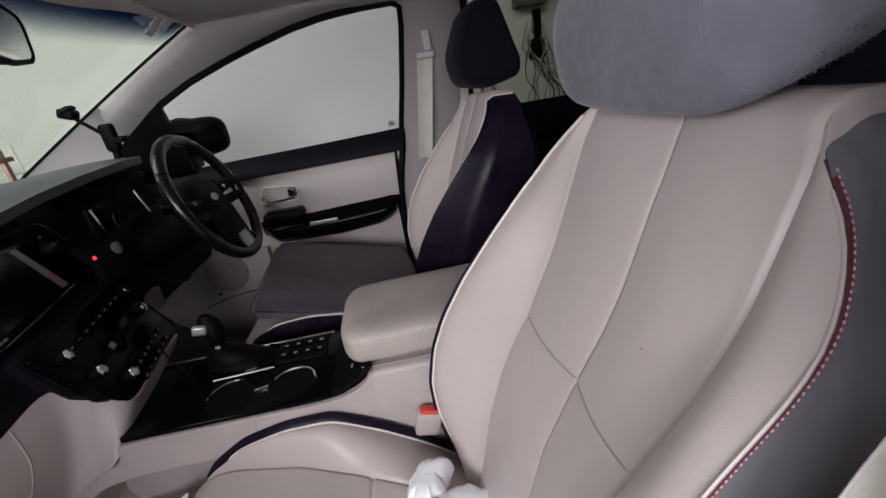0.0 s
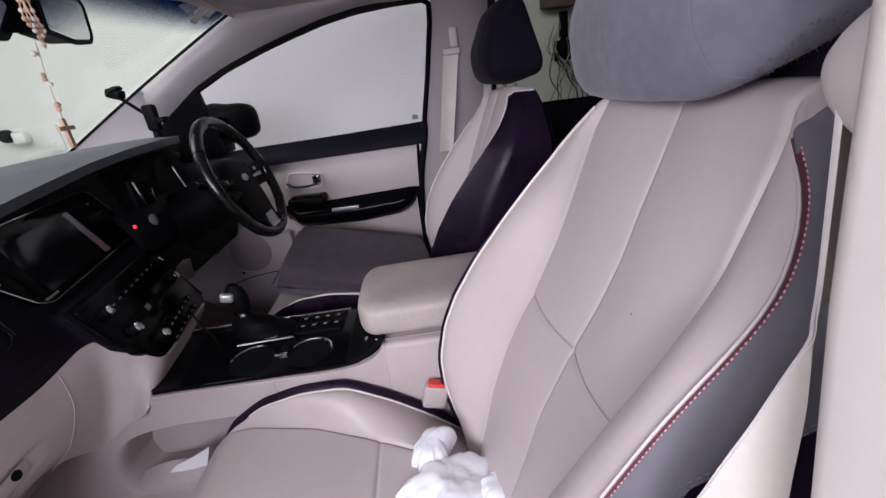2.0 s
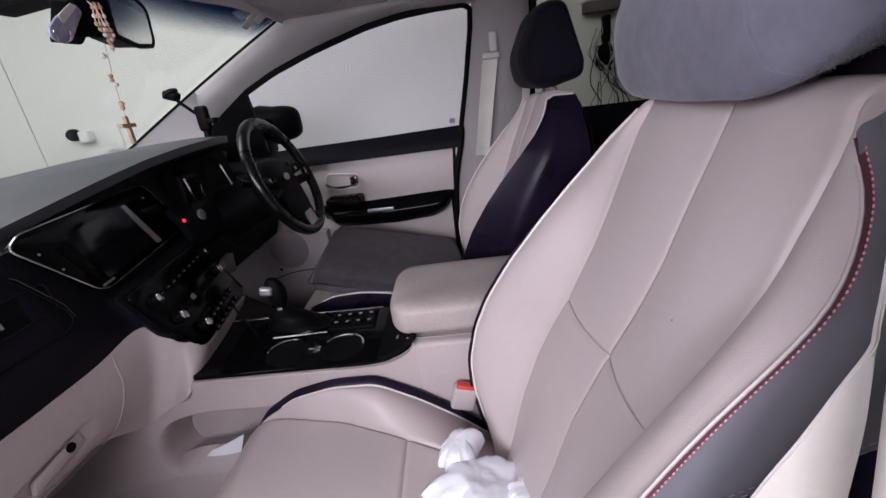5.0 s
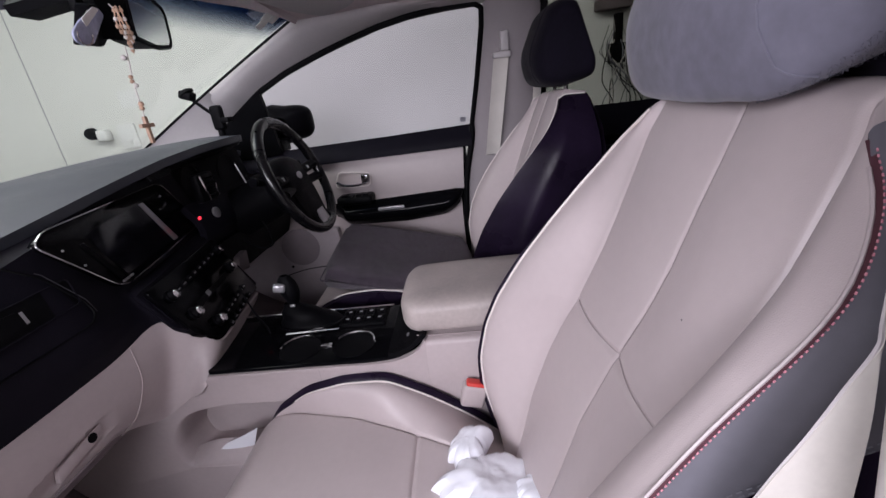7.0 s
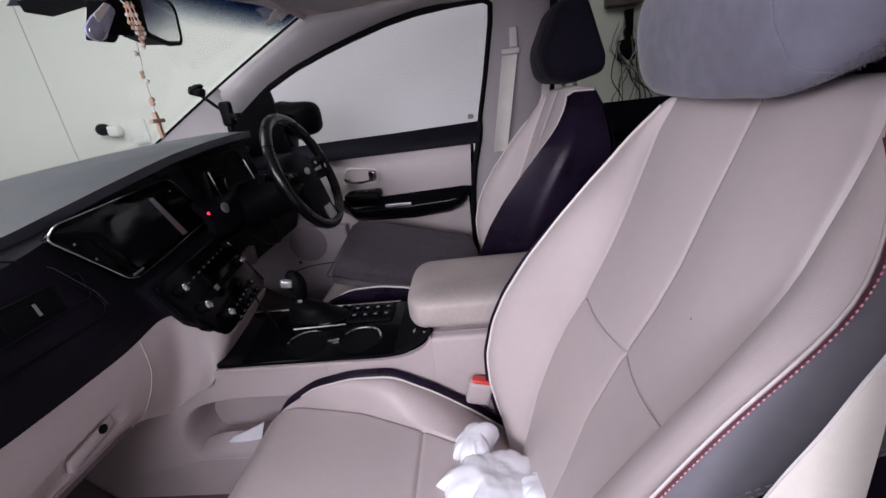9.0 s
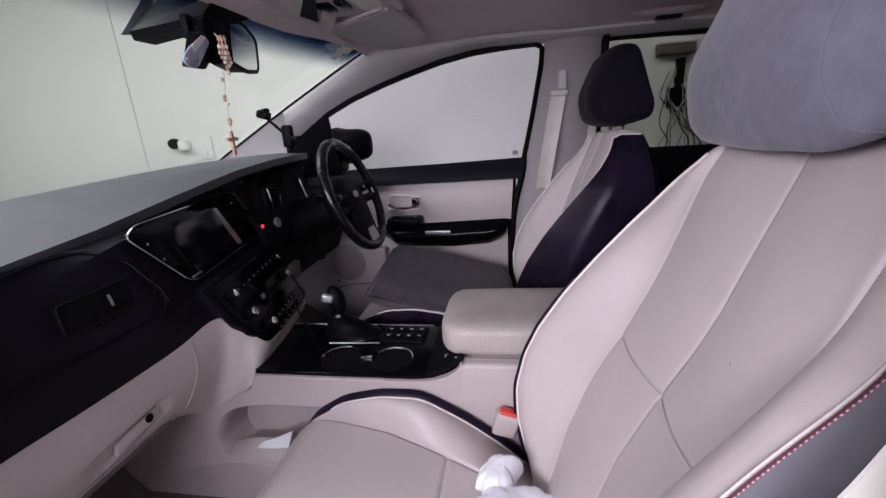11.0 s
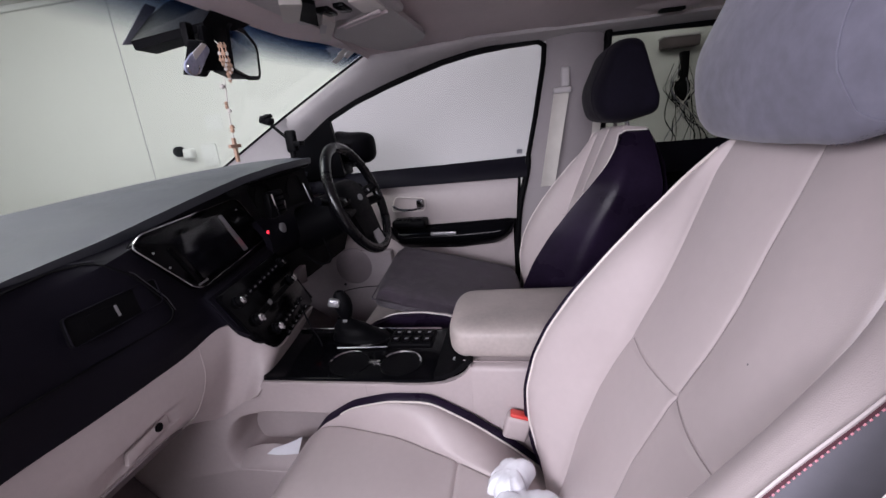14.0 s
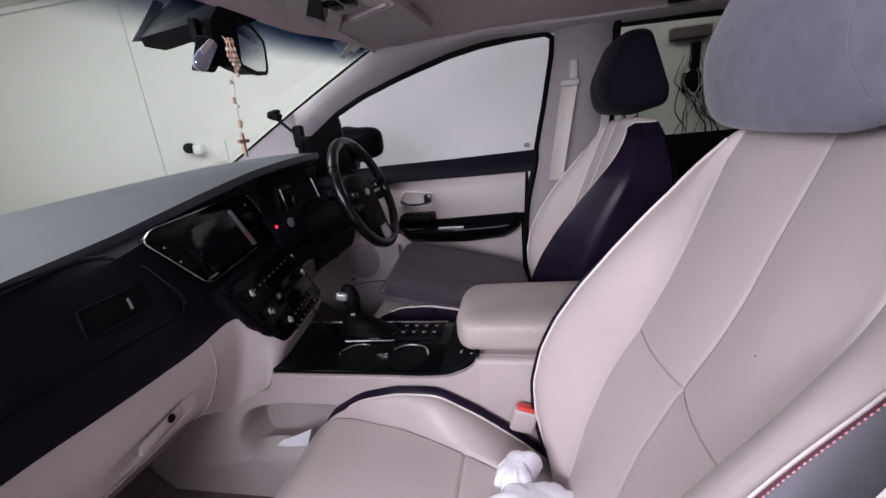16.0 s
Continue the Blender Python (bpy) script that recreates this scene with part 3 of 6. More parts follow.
def back_surface(w, z):
    """Front of the backrest: how far along the car at lateral place w and height z."""
    xc = 0.205 + (z - 0.972) * XC
    hw, ws_ = smooth_line(half_width, z), seam_w(z, w > 0)
    a = abs(w)
    xb = smooth_line(piping_x, z)
    if a > ws_:
        t = min(1.0, (a - ws_) / max(0.02, hw - ws_))
        if w > 0:
            x = xc + (xb - xc) * (0.6 * soft(t) + 0.4 * math.sin(t * math.pi / 2) ** 1.5) - 0.005 * math.sin(math.pi * t) ** 2
        else:
            full = min(1.0, max(0.0, hw - ws_ - 0.012) / 0.05)
            x = xc + (xb - xc) * (math.sin(t * math.pi / 2) ** (1.5 - 0.5 * full)) - 0.010 * full * math.sin(math.pi * t) ** 1.5
    else:
        ms = mid_seam(z)
        span = seam_w(z, True) - ms if w > ms else seam_w(z) + ms
        x = xc - 0.0075 * math.sin(math.pi * min(1, abs(w - ms) / span))
        x += 0.0030 * math.exp(-((z - 0.982 + 0.062 * abs(w + 0.013)) / 0.0045) ** 2)
    x += (0.0028 if w > 0 else 0.0042) * math.exp(-((a - ws_) / 0.0030) ** 2)
    x += 0.0026 * math.exp(-((w - mid_seam(z)) / 0.0030) ** 2) + 0.0022 * math.exp(-max(0.0, w - mid_seam(z)) / 0.014) * (w > mid_seam(z))
    return x


def spread(a, seam, edge):
    """Lateral place for a column a of -1..1, with the seam always at 0.7."""
    b = abs(a)
    w = b / 0.7 * seam if b < 0.7 else seam + (b - 0.7) / 0.3 * (edge - seam)
    return math.copysign(w, a)


def seat(name, label, cy, s, lift, tilt, group):
    """A front seat; s is +1 where its inboard side is towards +y."""
    e = thing(name, label, "car seat", (-0.1, cy, 0.42), group)
    zs = steps(0.56, 1.262, 56, (0.977,), 0.012, 29)
    cols = sorted(set(steps(-1, 1, 49, (-0.7, 0.7), 0.05, 15)) | set(np.linspace(-0.17, 0.06, 37).round(5)))
    for sg in (-1, 1):
        cols = sorted(set(cols) | set(np.linspace(sg * 0.70, sg * 1.0, 14).round(5)))

    def front(a, k):
        if k < len(zs):
            z = zs[int(k)]
            z -= corner(a) * soft((z - 1.232) / 0.030) + slope(a, z)
            w = spread(a, seam_w(z, a > 0), smooth_line(half_width, z))
            return (back_surface(w, z), cy + s * w, z)
        return roll(a, (k - len(zs) + 1) / 14)

    def corner(a):
        return 0.013 * max(0.0, (abs(a) - 0.7) / 0.3) ** 2

    def slope(a, z):
        # the driver's backrest is lower towards its door
        return 0.032 * max(0.0, (0.6 - a) / 1.6) * soft((z - 1.14) / 0.12) if s < 0 else 0.0

    def deeper(z):
        # the passenger's backrest is deep at the shoulder
        return ramp(z, [(0.95, 0.0), (1.10, 0.05), (1.25, 0.085)]) if s > 0 else 0.0

    def roll(a, t):
        # over the top of the backrest
        zr = 1.262 - corner(a) - slope(a, 1.262)
        w = spread(a, seam_w(zr, a > 0), smooth_line(half_width, zr)) * (1 - 0.06 * t if s > 0 else 1 - 0.10 * t)
        x0 = back_surface(w, zr)
        rr = 0.030 if s > 0 else 0.012
        th = radians(21.5 + 78 * min(1.0, t / 0.6))
        run = max(0.0, t - 0.6) / 0.4
        return (x0 + rr * (0.93 - math.cos(th)) + (0.15 if s > 0 else 0.055) * run, cy + s * w, 1.262 + rr * (math.sin(th) - 0.367) - (0.006 if s > 0 else 0.010) * run - (0.012 * abs(a) ** 4 * soft(t * 3) + corner(a) + slope(a, 1.262)) * (1 - (0.6 if s > 0 else 0.75) * t))
    back = part("backrest", surface(front, cols, list(range(len(zs) + 14)), 0), BEIGE, e, "beige leather backrest front with stitched seams")
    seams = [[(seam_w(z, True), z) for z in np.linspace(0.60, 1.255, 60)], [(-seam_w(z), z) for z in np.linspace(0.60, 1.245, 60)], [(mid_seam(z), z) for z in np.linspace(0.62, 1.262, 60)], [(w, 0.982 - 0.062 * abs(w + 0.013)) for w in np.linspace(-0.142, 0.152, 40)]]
    # thin darker lines put the crease shade of each seam into colour
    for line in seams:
        part("seam", tube([Vector((back_surface(w, z) - 0.0007, cy + s * w, z)) for w, z in line], 0.00055, 5), SEAM_BEIGE, back, "darker beige line standing in for crease shade along the seam")
    for sg, nm in ((1, "inboard"), (-1, "outboard")):
        line = [Vector((smooth_line(piping_x, z) - 0.002, cy + s * sg * (smooth_line(half_width, z) + 0.001), z - slope(sg, z))) for z in np.linspace(0.57, 1.232 if s > 0 and sg < 0 else 1.2495, 60)]
        if s < 0:
            line += [Vector(roll(sg, t)) + Vector((0, s * sg * 0.001, 0.001)) for t in np.linspace(0.1, 0.96, 16)]
        part("piping", tube(line, 0.0022 if sg > 0 or s < 0 else 0.0014, 6), PIPING if sg > 0 or s < 0 else BEIGE, back, "cream piping")

        def flank(u, v, sg=sg):
            z = 0.56 + 0.689 * v
            hw = smooth_line(half_width, z)
            p = Vector((smooth_line(piping_x, z), cy + s * sg * hw, z - slope(sg, z)))
            back_w = ramp(z, [(0.56, 0.25), (1.08, 0.25 if s > 0 else 0.235), (1.18, 0.215), (1.262, 0.155)])
            q = Vector((0.205 + (z - 0.972) * XC + (0.19 if s > 0 else 0.145) - 0.06 * soft((v - 0.75) * 4) + deeper(z), cy + s * sg * back_w, z + (0.020 if s > 0 else 0.010) * soft((v - 0.8) * 5)))
            r = p.lerp(q, u)
            if sg > 0:
                r.y += s * sg * (0.010 * math.sin(math.pi * u) + 0.010 * soft(u * 16) * (1 - u))
                if s < 0:
                    r.y += s * sg * 0.006 * math.exp(-((u - 0.62 + 0.25 * v) / 0.08) ** 2) * ramp(z, [(0.6, 0.6), (0.9, 1.0), (1.1, 0.7), (1.2, 0.0)])
                r.x -= 0.034 * ramp(z, [(0.60, 1.0), (1.0, 0.9), (1.14, 0.6), (1.24, 0.1)]) * soft(u * 13) * (1 - soft(u * 3))
            else:
                r.y += s * sg * 0.012 * math.sin(math.pi * u) ** 2
            return tuple(r.lerp(Vector(roll(sg, u)), soft(u * 4) * soft((v - 0.82) / 0.18) if v < 1 else 1.0))
        fl = part("side_panel", surface(flank, np.linspace(0, 1, 33), np.linspace(0, 1, 41), 0), GREY_LEATHER if (sg < 0 and s > 0) else DARK_LEATHER, e, "dark leather backrest side")
        if sg < 0 and s > 0:
            bm = None
            for k in range(180):
                a, b = 0.16 + 0.83 * k / 180, 0.16 + 0.83 * (k + 0.45) / 180
                pts = [Vector(flank(0.0052 / (Vector(flank(1, t)) - Vector(flank(0, t))).length, t)) + Vector((-0.0008, -0.0012, 0)) for t in (a, b)]
                d = tube(pts, 0.00065, 5)
                bm = d if bm is None else join(bm, d)
            part("stitching", bm, STITCH, fl, "pink stitching along the piping")
            part("red_edge", surface(lambda u, t: tuple(Vector(flank(0.0050 * u / (Vector(flank(1, t)) - Vector(flank(0, t))).length, t)) + Vector((-0.0005, -0.0007, 0))), (0, 0.5, 1), np.linspace(0.16, 0.995, 60), 0), RED_EDGE, fl, "dark red leather edge")
            bm = None

            def flap_u(v):
                """Where the stitched edge of the flap crosses the flank at height v."""
                z = 0.56 + 0.689 * v
                x0 = smooth_line(piping_x, z)
                x1 = 0.205 + (z - 0.972) * XC + 0.19 - 0.06 * soft((v - 0.75) * 4) + deeper(z)
                return min(0.96, max(0.04, (0.207 + (z - 1.036) * (0.68 if z < 1.036 else 1.8) - x0) / (x1 - x0)))
            for off in (-0.006, -0.030):
                for k in range(110):
                    if flap_u(0.45 + 0.5 * k / 110) > 0.94:
                        continue
                    pts = [Vector(flank(flap_u(t) + off, t)) + Vector((0, -0.0014, 0)) for t in (0.45 + 0.5 * k / 110, 0.45 + 0.5 * (k + 0.6) / 110)]
                    d = tube(pts, 0.0006, 4)
                    bm = d if bm is None else join(bm, d)
            part("flap_stitching", bm, THREAD, fl, "grey double stitching of the side flap")
            part("rear_flap", surface(lambda u, v: tuple(Vector(flank(flap_u(v) + (1.0 - flap_u(v)) * u, v)) + Vector((0.0, -0.0012, 0))), np.linspace(0, 1, 9), np.linspace(0.05, 0.93, 41), 0), DARK_LEATHER, fl, "dark leather behind the stitched flap")
    part("back_shell", surface(lambda u, v: tuple(Vector((0.205 + (0.56 + 0.72 * v - 0.972) * XC + (0.19 if s > 0 else 0.145) - 0.06 * soft((v - 0.75) * 4) + deeper(0.56 + 0.72 * v) + 0.015 * math.cos(math.pi * u / 2), cy + ramp(0.56 + 0.705 * v, [(0.56, 0.25), (1.08, 0.25), (1.18, 0.215), (1.262, 0.155 if s > 0 else 0.105)]) * u, 0.56 + 0.705 * v)).lerp(Vector(roll(s * u, 1)), soft((v - 0.82) / 0.18))), np.linspace(-1, 1, 13), np.linspace(0, 1, 15), 0), DARK_LEATHER, e, "dark seat back shell")

    # cushion
    def zb(x):
        return lift + tilt * (x + 0.19) + ramp(x, [(-0.44, 0.665), (-0.42, 0.685), (-0.375, 0.71), (-0.34, 0.735), (-0.25, 0.757), (-0.157, 0.760), (-0.07, 0.715), (0.01, 0.66), (0.1, 0.585), (0.13, 0.57)])

    def wp(x):
        return ramp(x, [(-0.46, 0.258), (-0.36, 0.2615), (-0.25, 0.259), (-0.1, 0.252), (0.12, 0.245)])

    def wsc(x):
        return ramp(x, [(-0.46, 0.254), (-0.40, 0.257), (-0.36, 0.257), (-0.317, 0.247), (-0.227, 0.226), (-0.119, 0.180), (-0.039, 0.142), (0.021, 0.118), (0.12, 0.09)])

    def cush_z(w, x):
        zc = lift + tilt * (x + 0.19) + 0.695 - 0.02 * soft((x + 0.05) / 0.15) + 0.006 * math.sin((x + 0.4) * 6)
        roll = max(0.0, (-0.390 - x) / 0.07)
        zc -= 0.05 * roll ** 2
        a = abs(w)
        ws_, hw = wsc(x), wp(x)
        if a > ws_:
            t = min(1, (a - ws_) / (hw - ws_))
            z = zc + (smooth_line(zb, x, 0.02) - 0.05 * roll ** 2 - zc) * math.sin(t * math.pi / 2) ** 1.1 + 0.008 * math.sin(math.pi * t)
        else:
            z = zc
        z -= 0.0045 * math.exp(-((a - ws_) / 0.004) ** 2)
        if a < ws_:
            z -= 0.0045 * math.exp(-((x + 0.092) / 0.0035) ** 2)
        return z
    xs = steps(-0.465, 0.12, 48, (-0.092,), 0.012, 9)
    ccols = steps(-1, 1, 49, (-0.7, 0.7), 0.03, 13)

    def cush(a, x):
        w = spread(a, wsc(x), wp(x))
        return (x, cy + s * w, cush_z(w, x))
    cu = part("cushion", surface(cush, ccols, xs, 0), BEIGE, e, "beige leather seat cushion")
    part("front_skirt", surface(lambda a, v: (-0.465 - 0.012 * math.sin(math.pi * v) + 0.05 * v, cy + a * wp(-0.465), cush_z(a * wp(-0.465), -0.465) * (1 - v) + 0.46 * v), np.linspace(-1, 1, 15), np.linspace(0, 1, 9), 0), BEIGE_PLASTIC, e)
    for sg in (1, -1):
        part("piping", tube([Vector((x, cy + s * sg * (wp(x) + 0.001), smooth_line(zb, x, 0.02) + 0.001 - 0.05 * max(0.0, (-0.390 - x) / 0.07) ** 2)) for x in np.linspace(-0.365, 0.11, 50)], 0.0024, 6), PIPING, cu, "cream piping")
        lip = 0.014 if s > 0 else -0.006

        def skirt(u, v, sg=sg):
            x = -0.465 + 0.585 * u
            z0 = smooth_line(zb, x, 0.02) - 0.05 * max(0.0, (-0.390 - x) / 0.07) ** 2
            a = min(1.0, v * 3) * math.pi / 2
            if v < 1 / 3:
                return (x, cy + s * sg * (wp(x) + 0.014 * math.sin(a)), z0 + lip * math.sin(a) ** 0.6)
            k = (v - 1 / 3) * 1.5
            return (x, cy + s * sg * (wp(x) + 0.014 - 0.02 * k + 0.004 * math.sin(math.pi * min(1.0, 4 * k))), (z0 + lip) * (1 - k) + (0.50 + lift) * k)
        part("side_skirt", surface(skirt, np.linspace(0, 1, 41), np.linspace(0, 1, 19), 0), DARK_LEATHER, e, "dark leather cushion side")
    part("seat_base", box(-0.38, 0.12, cy - 0.22, cy + 0.22, 0.42, 0.56, 0.02), BLACK_PLASTIC, e)
    return e


pass_seat = seat("car_seat", "beige leather passenger seat with dark sides, cream piping, red stitching", -0.44, 1, 0.0, 0.0, "front seats")
part("speck", turned([(0.0012, 0), (0.0009, 0.0003), (0.0004, 0.0004)], Matrix.Translation((back_surface(-0.094, 1.077) - 0.0003, -0.44 - 0.094, 1.077)) @ pose(0, 0, 0, 0, -70, 0), 8), SPECK, pass_seat, "small dark speck on the leather")
seat("car_seat", "beige leather driver's seat with dark sides and cream piping", 0.44, -1, 0.026, -0.20, "front seats")


def headrest(name, label, cy, mat, w, up=0.0):
    e = thing(name, label, "headrest", (0.36, cy, 1.28), "headrests")

    shape = rounded([(0.268, 1.288), (0.248, 1.365), (0.296, 1.474), (0.330, 1.494), (0.364, 1.486), (0.420, 1.335), (0.414, 1.296), (0.330, 1.276)], [0.03, 0.05, 0.03, 0.02, 0.03, 0.03, 0.02, 0.03], 6)

    if cy < 0:
        shape = rounded([(0.268, 1.280), (0.248, 1.365), (0.296, 1.474), (0.330, 1.494), (0.364, 1.486), (0.420, 1.370), (0.408, 1.335), (0.325, 1.300)], [0.025, 0.05, 0.03, 0.02, 0.03, 0.03, 0.02, 0.03], 6)

    def f(u, v):
        lat = 2 * v - 1
        k = 0.40 + 0.60 * max(0.0, 1 - abs(lat) ** (3.3 if lat > 0 else 4.6)) ** 0.5 if cy < 0 else 0.66 + 0.34 * max(0.0, 1 - abs(lat) ** 6.0) ** 0.5
        p = shape[int(round(u * len(shape))) % len(shape)]
        x, z = 0.335 + (p[0] - 0.335) * k, 1.385 + (p[1] - 1.385) * k
        if cy < 0:
            low = max(0.0, min(1.0, (1.42 - z) / 0.10))
            z += low * (0.014 * max(0.0, (abs(lat) - 0.5) / 0.5) ** 1.6 - 0.004)
        d = 0.0035 * noise.noise(Vector((x * 12, lat * 2.2 + cy * 7, z * 12))) + 0.0007 * noise.noise(Vector((x * 50, lat * 9, z * 50)))
        return (x + d + 0.010 * lat * lat - (0.006 if cy > 0 else 0.0), cy + lat * w, z + d + up)
    core = surface(f, np.linspace(0, 1, len(shape) + 1)[:-1], [0.5 - 0.5 * math.cos(math.pi * t) for t in np.linspace(0, 1, 41)], 0, True)
    bmesh.ops.holes_fill(core, edges=[ed for ed in core.edges if ed.is_boundary])
    cover = part("cover", core, mat, e)
    seam_at = 0.17 if cy < 0 else 0.22
    part("cover_seam", tube([Vector(f(k / len(shape), seam_at - (0.07 if cy < 0 else 0.0) * (1 - soft((k - 2) / 7)))) + Vector((-0.0008, 0, 0)) for k in range(2, 24)], 0.0008, 6), mat, cover)
    if cy < 0:
        # dark rear half of the two-tone cover
        rear = rounded([(0.318, 1.300), (0.345, 1.455), (0.395, 1.470), (0.452, 1.420), (0.462, 1.320), (0.440, 1.266), (0.375, 1.258)], [0.03, 0.03, 0.03, 0.04, 0.03, 0.02, 0.03], 5)

        def g(u, v):
            lat = 2 * v - 1
            k = 0.45 + 0.55 * max(0.0, 1 - abs(lat) ** 5) ** 0.5
            p = rear[int(round(u * len(rear))) % len(rear)]
            return (0.385 + (p[0] - 0.385) * k + 0.003 * noise.noise(Vector((p[0] * 20, lat * 6, p[1] * 20))), cy - 0.006 + lat * 0.176, 1.375 + (p[1] - 1.375) * k + 0.003 * noise.noise(Vector((lat * 9, p[0] * 30, 2))))
        rb = surface(g, np.linspace(0, 1, len(rear) + 1)[:-1], [0.5 - 0.5 * math.cos(math.pi * t) for t in np.linspace(0, 1, 31)], 0, True)
        bmesh.ops.holes_fill(rb, edges=[ed for ed in rb.edges if ed.is_boundary])
        part("rear_cover", rb, DARK_FABRIC, e, "dark cloth back of the headrest cover")
        # worn fuzz along the lower outer corner
        rg = random.Random(21)
        lint = bmesh.new()
        n = len(shape)
        for _ in range(1500):
            k, lt = rg.choice(list(range(n - 9, n)) + list(range(0, 3))), 0.015 + 0.22 * rg.random() ** 1.4
            p = Vector(f(k / n, lt)).lerp(Vector(f((k + 1) / n, lt)), rg.random())
            d = Vector((rg.uniform(-1, 0.2), rg.uniform(-1, 0.4), rg.uniform(-1, 0.5))).normalized() * rg.uniform(0.001, 0.0038)
            sd = Vector((rg.uniform(-1, 1), rg.uniform(-1, 1), rg.uniform(-1, 1))).normalized() * 0.00022
            a, b, c = lint.verts.new(p - sd), lint.verts.new(p + sd), lint.verts.new(p + d)
            m_ = lint.verts.new(p + d * 0.6 + sd * 1.5)
            lint.faces.new((a, b, m_))
            lint.faces.new((a, m_, c))
        part("lint", lint, LINT, cover, "pale fuzz", "stuff")
    for sg in (-1, 1):
        part("post", tube([(0.345 + 0.01, cy + sg * 0.075, 1.24), (0.34, cy + sg * 0.075, 1.32)], 0.006, 10), STEEL, e, "polished steel post")
        part("guide", turned([(0.011, 0), (0.011, 0.005), (0.008, 0.008)], pose(0.352, cy + sg * 0.075, 1.279), 14), BLACK_PLASTIC, e)
    return e


headrest("driver_headrest", "dark cloth covered headrest on the driver's seat", 0.448, DARK_FABRIC, 0.153, -0.005)
headrest("passenger_headrest", "worn grey velour covered headrest on the passenger seat", -0.423, GREY_VELOUR, 0.188, -0.016)

# driver's woven pad
pad = thing("seat_pad", "dark charcoal woven cushion lying on the driver's seat", "cushion", (-0.19, 0.44, 0.76))
PM = pose(-0.178, 0.440, 0.776, 0, 15.5, 5)


def pad_pt(u, v, top):
    """Upper or lower half of a soft square pad with a slack middle."""
    a, b = 2 * u - 1, 2 * v - 1
    edge = max(abs(a), abs(b))
    h = 0.036 * (1 - edge ** 14) ** 0.5 + 0.004 * noise.noise(Vector((u * 5, v * 5, 3))) - 0.010 * (1 - edge) * top
    k = 1 - 0.05 * abs(a * b) ** 3
    return tuple(PM @ Vector((-0.008 + 0.240 * a * k, 0.245 * b * k, h if top else -h)))


ts = [0.5 - 0.5 * math.cos(math.pi * t) for t in np.linspace(0, 1, 33)]
part("upper_cover", surface(lambda u, v: pad_pt(u, v, 1), ts, ts), PAD_CLOTH, pad)
part("lower_cover", surface(lambda u, v: pad_pt(u, v, 0), ts, ts), PAD_CLOTH, pad)
part("edge_seam", tube([PM @ Vector((-0.008 + 0.240 * p[0], 0.245 * p[1], 0)) for p in rounded([(-1, -1), (1, -1), (1, 1), (-1, 1)], 0.06, 4)], 0.0022, 6, True), PAD_CLOTH, pad)

KICK = material("grey_kick_panel", (0.30, 0.265, 0.28), 0.8, 0, 0.4, 500, 0.12, 9)
SPEAKER = material("speaker_mesh", (0.20, 0.17, 0.185), 0.9, 0, 0.8, 900, 0.1, 12)
SLATE = material("slate_grey_plastic", (0.062, 0.058, 0.082), 0.45, 0, 0.2, 800, 0.12, 20)
SEAM_GREY = material("seam_highlight_grey", (0.05, 0.05, 0.06), 0.5, 0, 0, 1, 0.1, 20)
# ---- centre console ----
console = thing("centre_console", "beige centre console with gloss black tray and padded armrest lid", "console", (-0.2, -0.04, 0.42))


def holed(outer, hole, m, depth):
    """A flat wall with a pocket: outer outline, pocket outline, the pocket being that deep."""
    bm = bmesh.new()

    def loop(pts, z):
        vs = [bm.verts.new((p[0], p[1], z)) for p in pts]
        return vs, [bm.edges.new((vs[i - 1], vs[i])) for i in range(len(vs))]
    vo, eo = loop(outer, 0)
    vh, eh = loop(hole, 0)
    bmesh.ops.triangle_fill(bm, use_beauty=True, use_dissolve=False, edges=eo + eh)
    mid = sum((Vector((p[0], p[1])) for p in hole), Vector((0, 0))) / len(hole)
    last = vh
    for k in range(1, 9):
        t = k / 8
        shrink = 1 - 0.055 * math.sin(min(1.0, t * 2) * math.pi / 2) - 0.10 * t
        ring = [bm.verts.new((mid.x + (p[0] - mid.x) * shrink, mid.y + (p[1] - mid.y) * shrink, -depth * t ** 1.7)) for p in hole]
        for i in range(len(hole)):
            bm.faces.new((last[i - 1], last[i], ring[i], ring[i - 1]))
        last = ring
    bm.faces.new(last)
    bmesh.ops.recalc_face_normals(bm, faces=bm.faces)
    return moved(bm, m)


side_pose = axes((0, -0.165, 0), (1, 0, 0), (0, 0, 1))
pocket_line = rounded([(-0.30, 0.712), (-0.55, 0.714), (-0.655, 0.690), (-0.700, 0.590), (-0.680, 0.535), (-0.30, 0.535)], [0.02, 0.05, 0.07, 0.05, 0.02, 0.02])
wall_line = [(-1.12, 0.42), (-0.075, 0.42)] + [tuple(p) for p in spline([(-0.068, 0.838), (-0.085, 0.815), (-0.12, 0.797), (-0.17, 0.790), (-0.24, 0.789)], 14)] + [(-0.548, 0.788), (-0.570, 0.765), (-0.61, 0.738), (-0.665, 0.716), (-1.12, 0.66)]
part("side_wall", holed(wall_line, pocket_line, side_pose, 0.100), BEIGE_PLASTIC, console, "beige console side with a storage pocket")
part("pocket_lip", surface(lambda u, v: (-0.665 + 0.30 * u, -0.160 + 0.035 * (1 - math.sin(math.pi * v / 2)), 0.537 + (0.045 * math.sin(math.pi * min(1, 0.12 + u * 1.3)) ** 0.6) * (1 - v)), np.linspace(0, 1, 21), np.linspace(0, 1, 9), 0.004), BEIGE_PLASTIC, console)
part("body", box(-0.0765, 0.40, -0.1653, 0.10, 0.42, 0.834, 0.010, 3), BEIGE_PLASTIC, console)
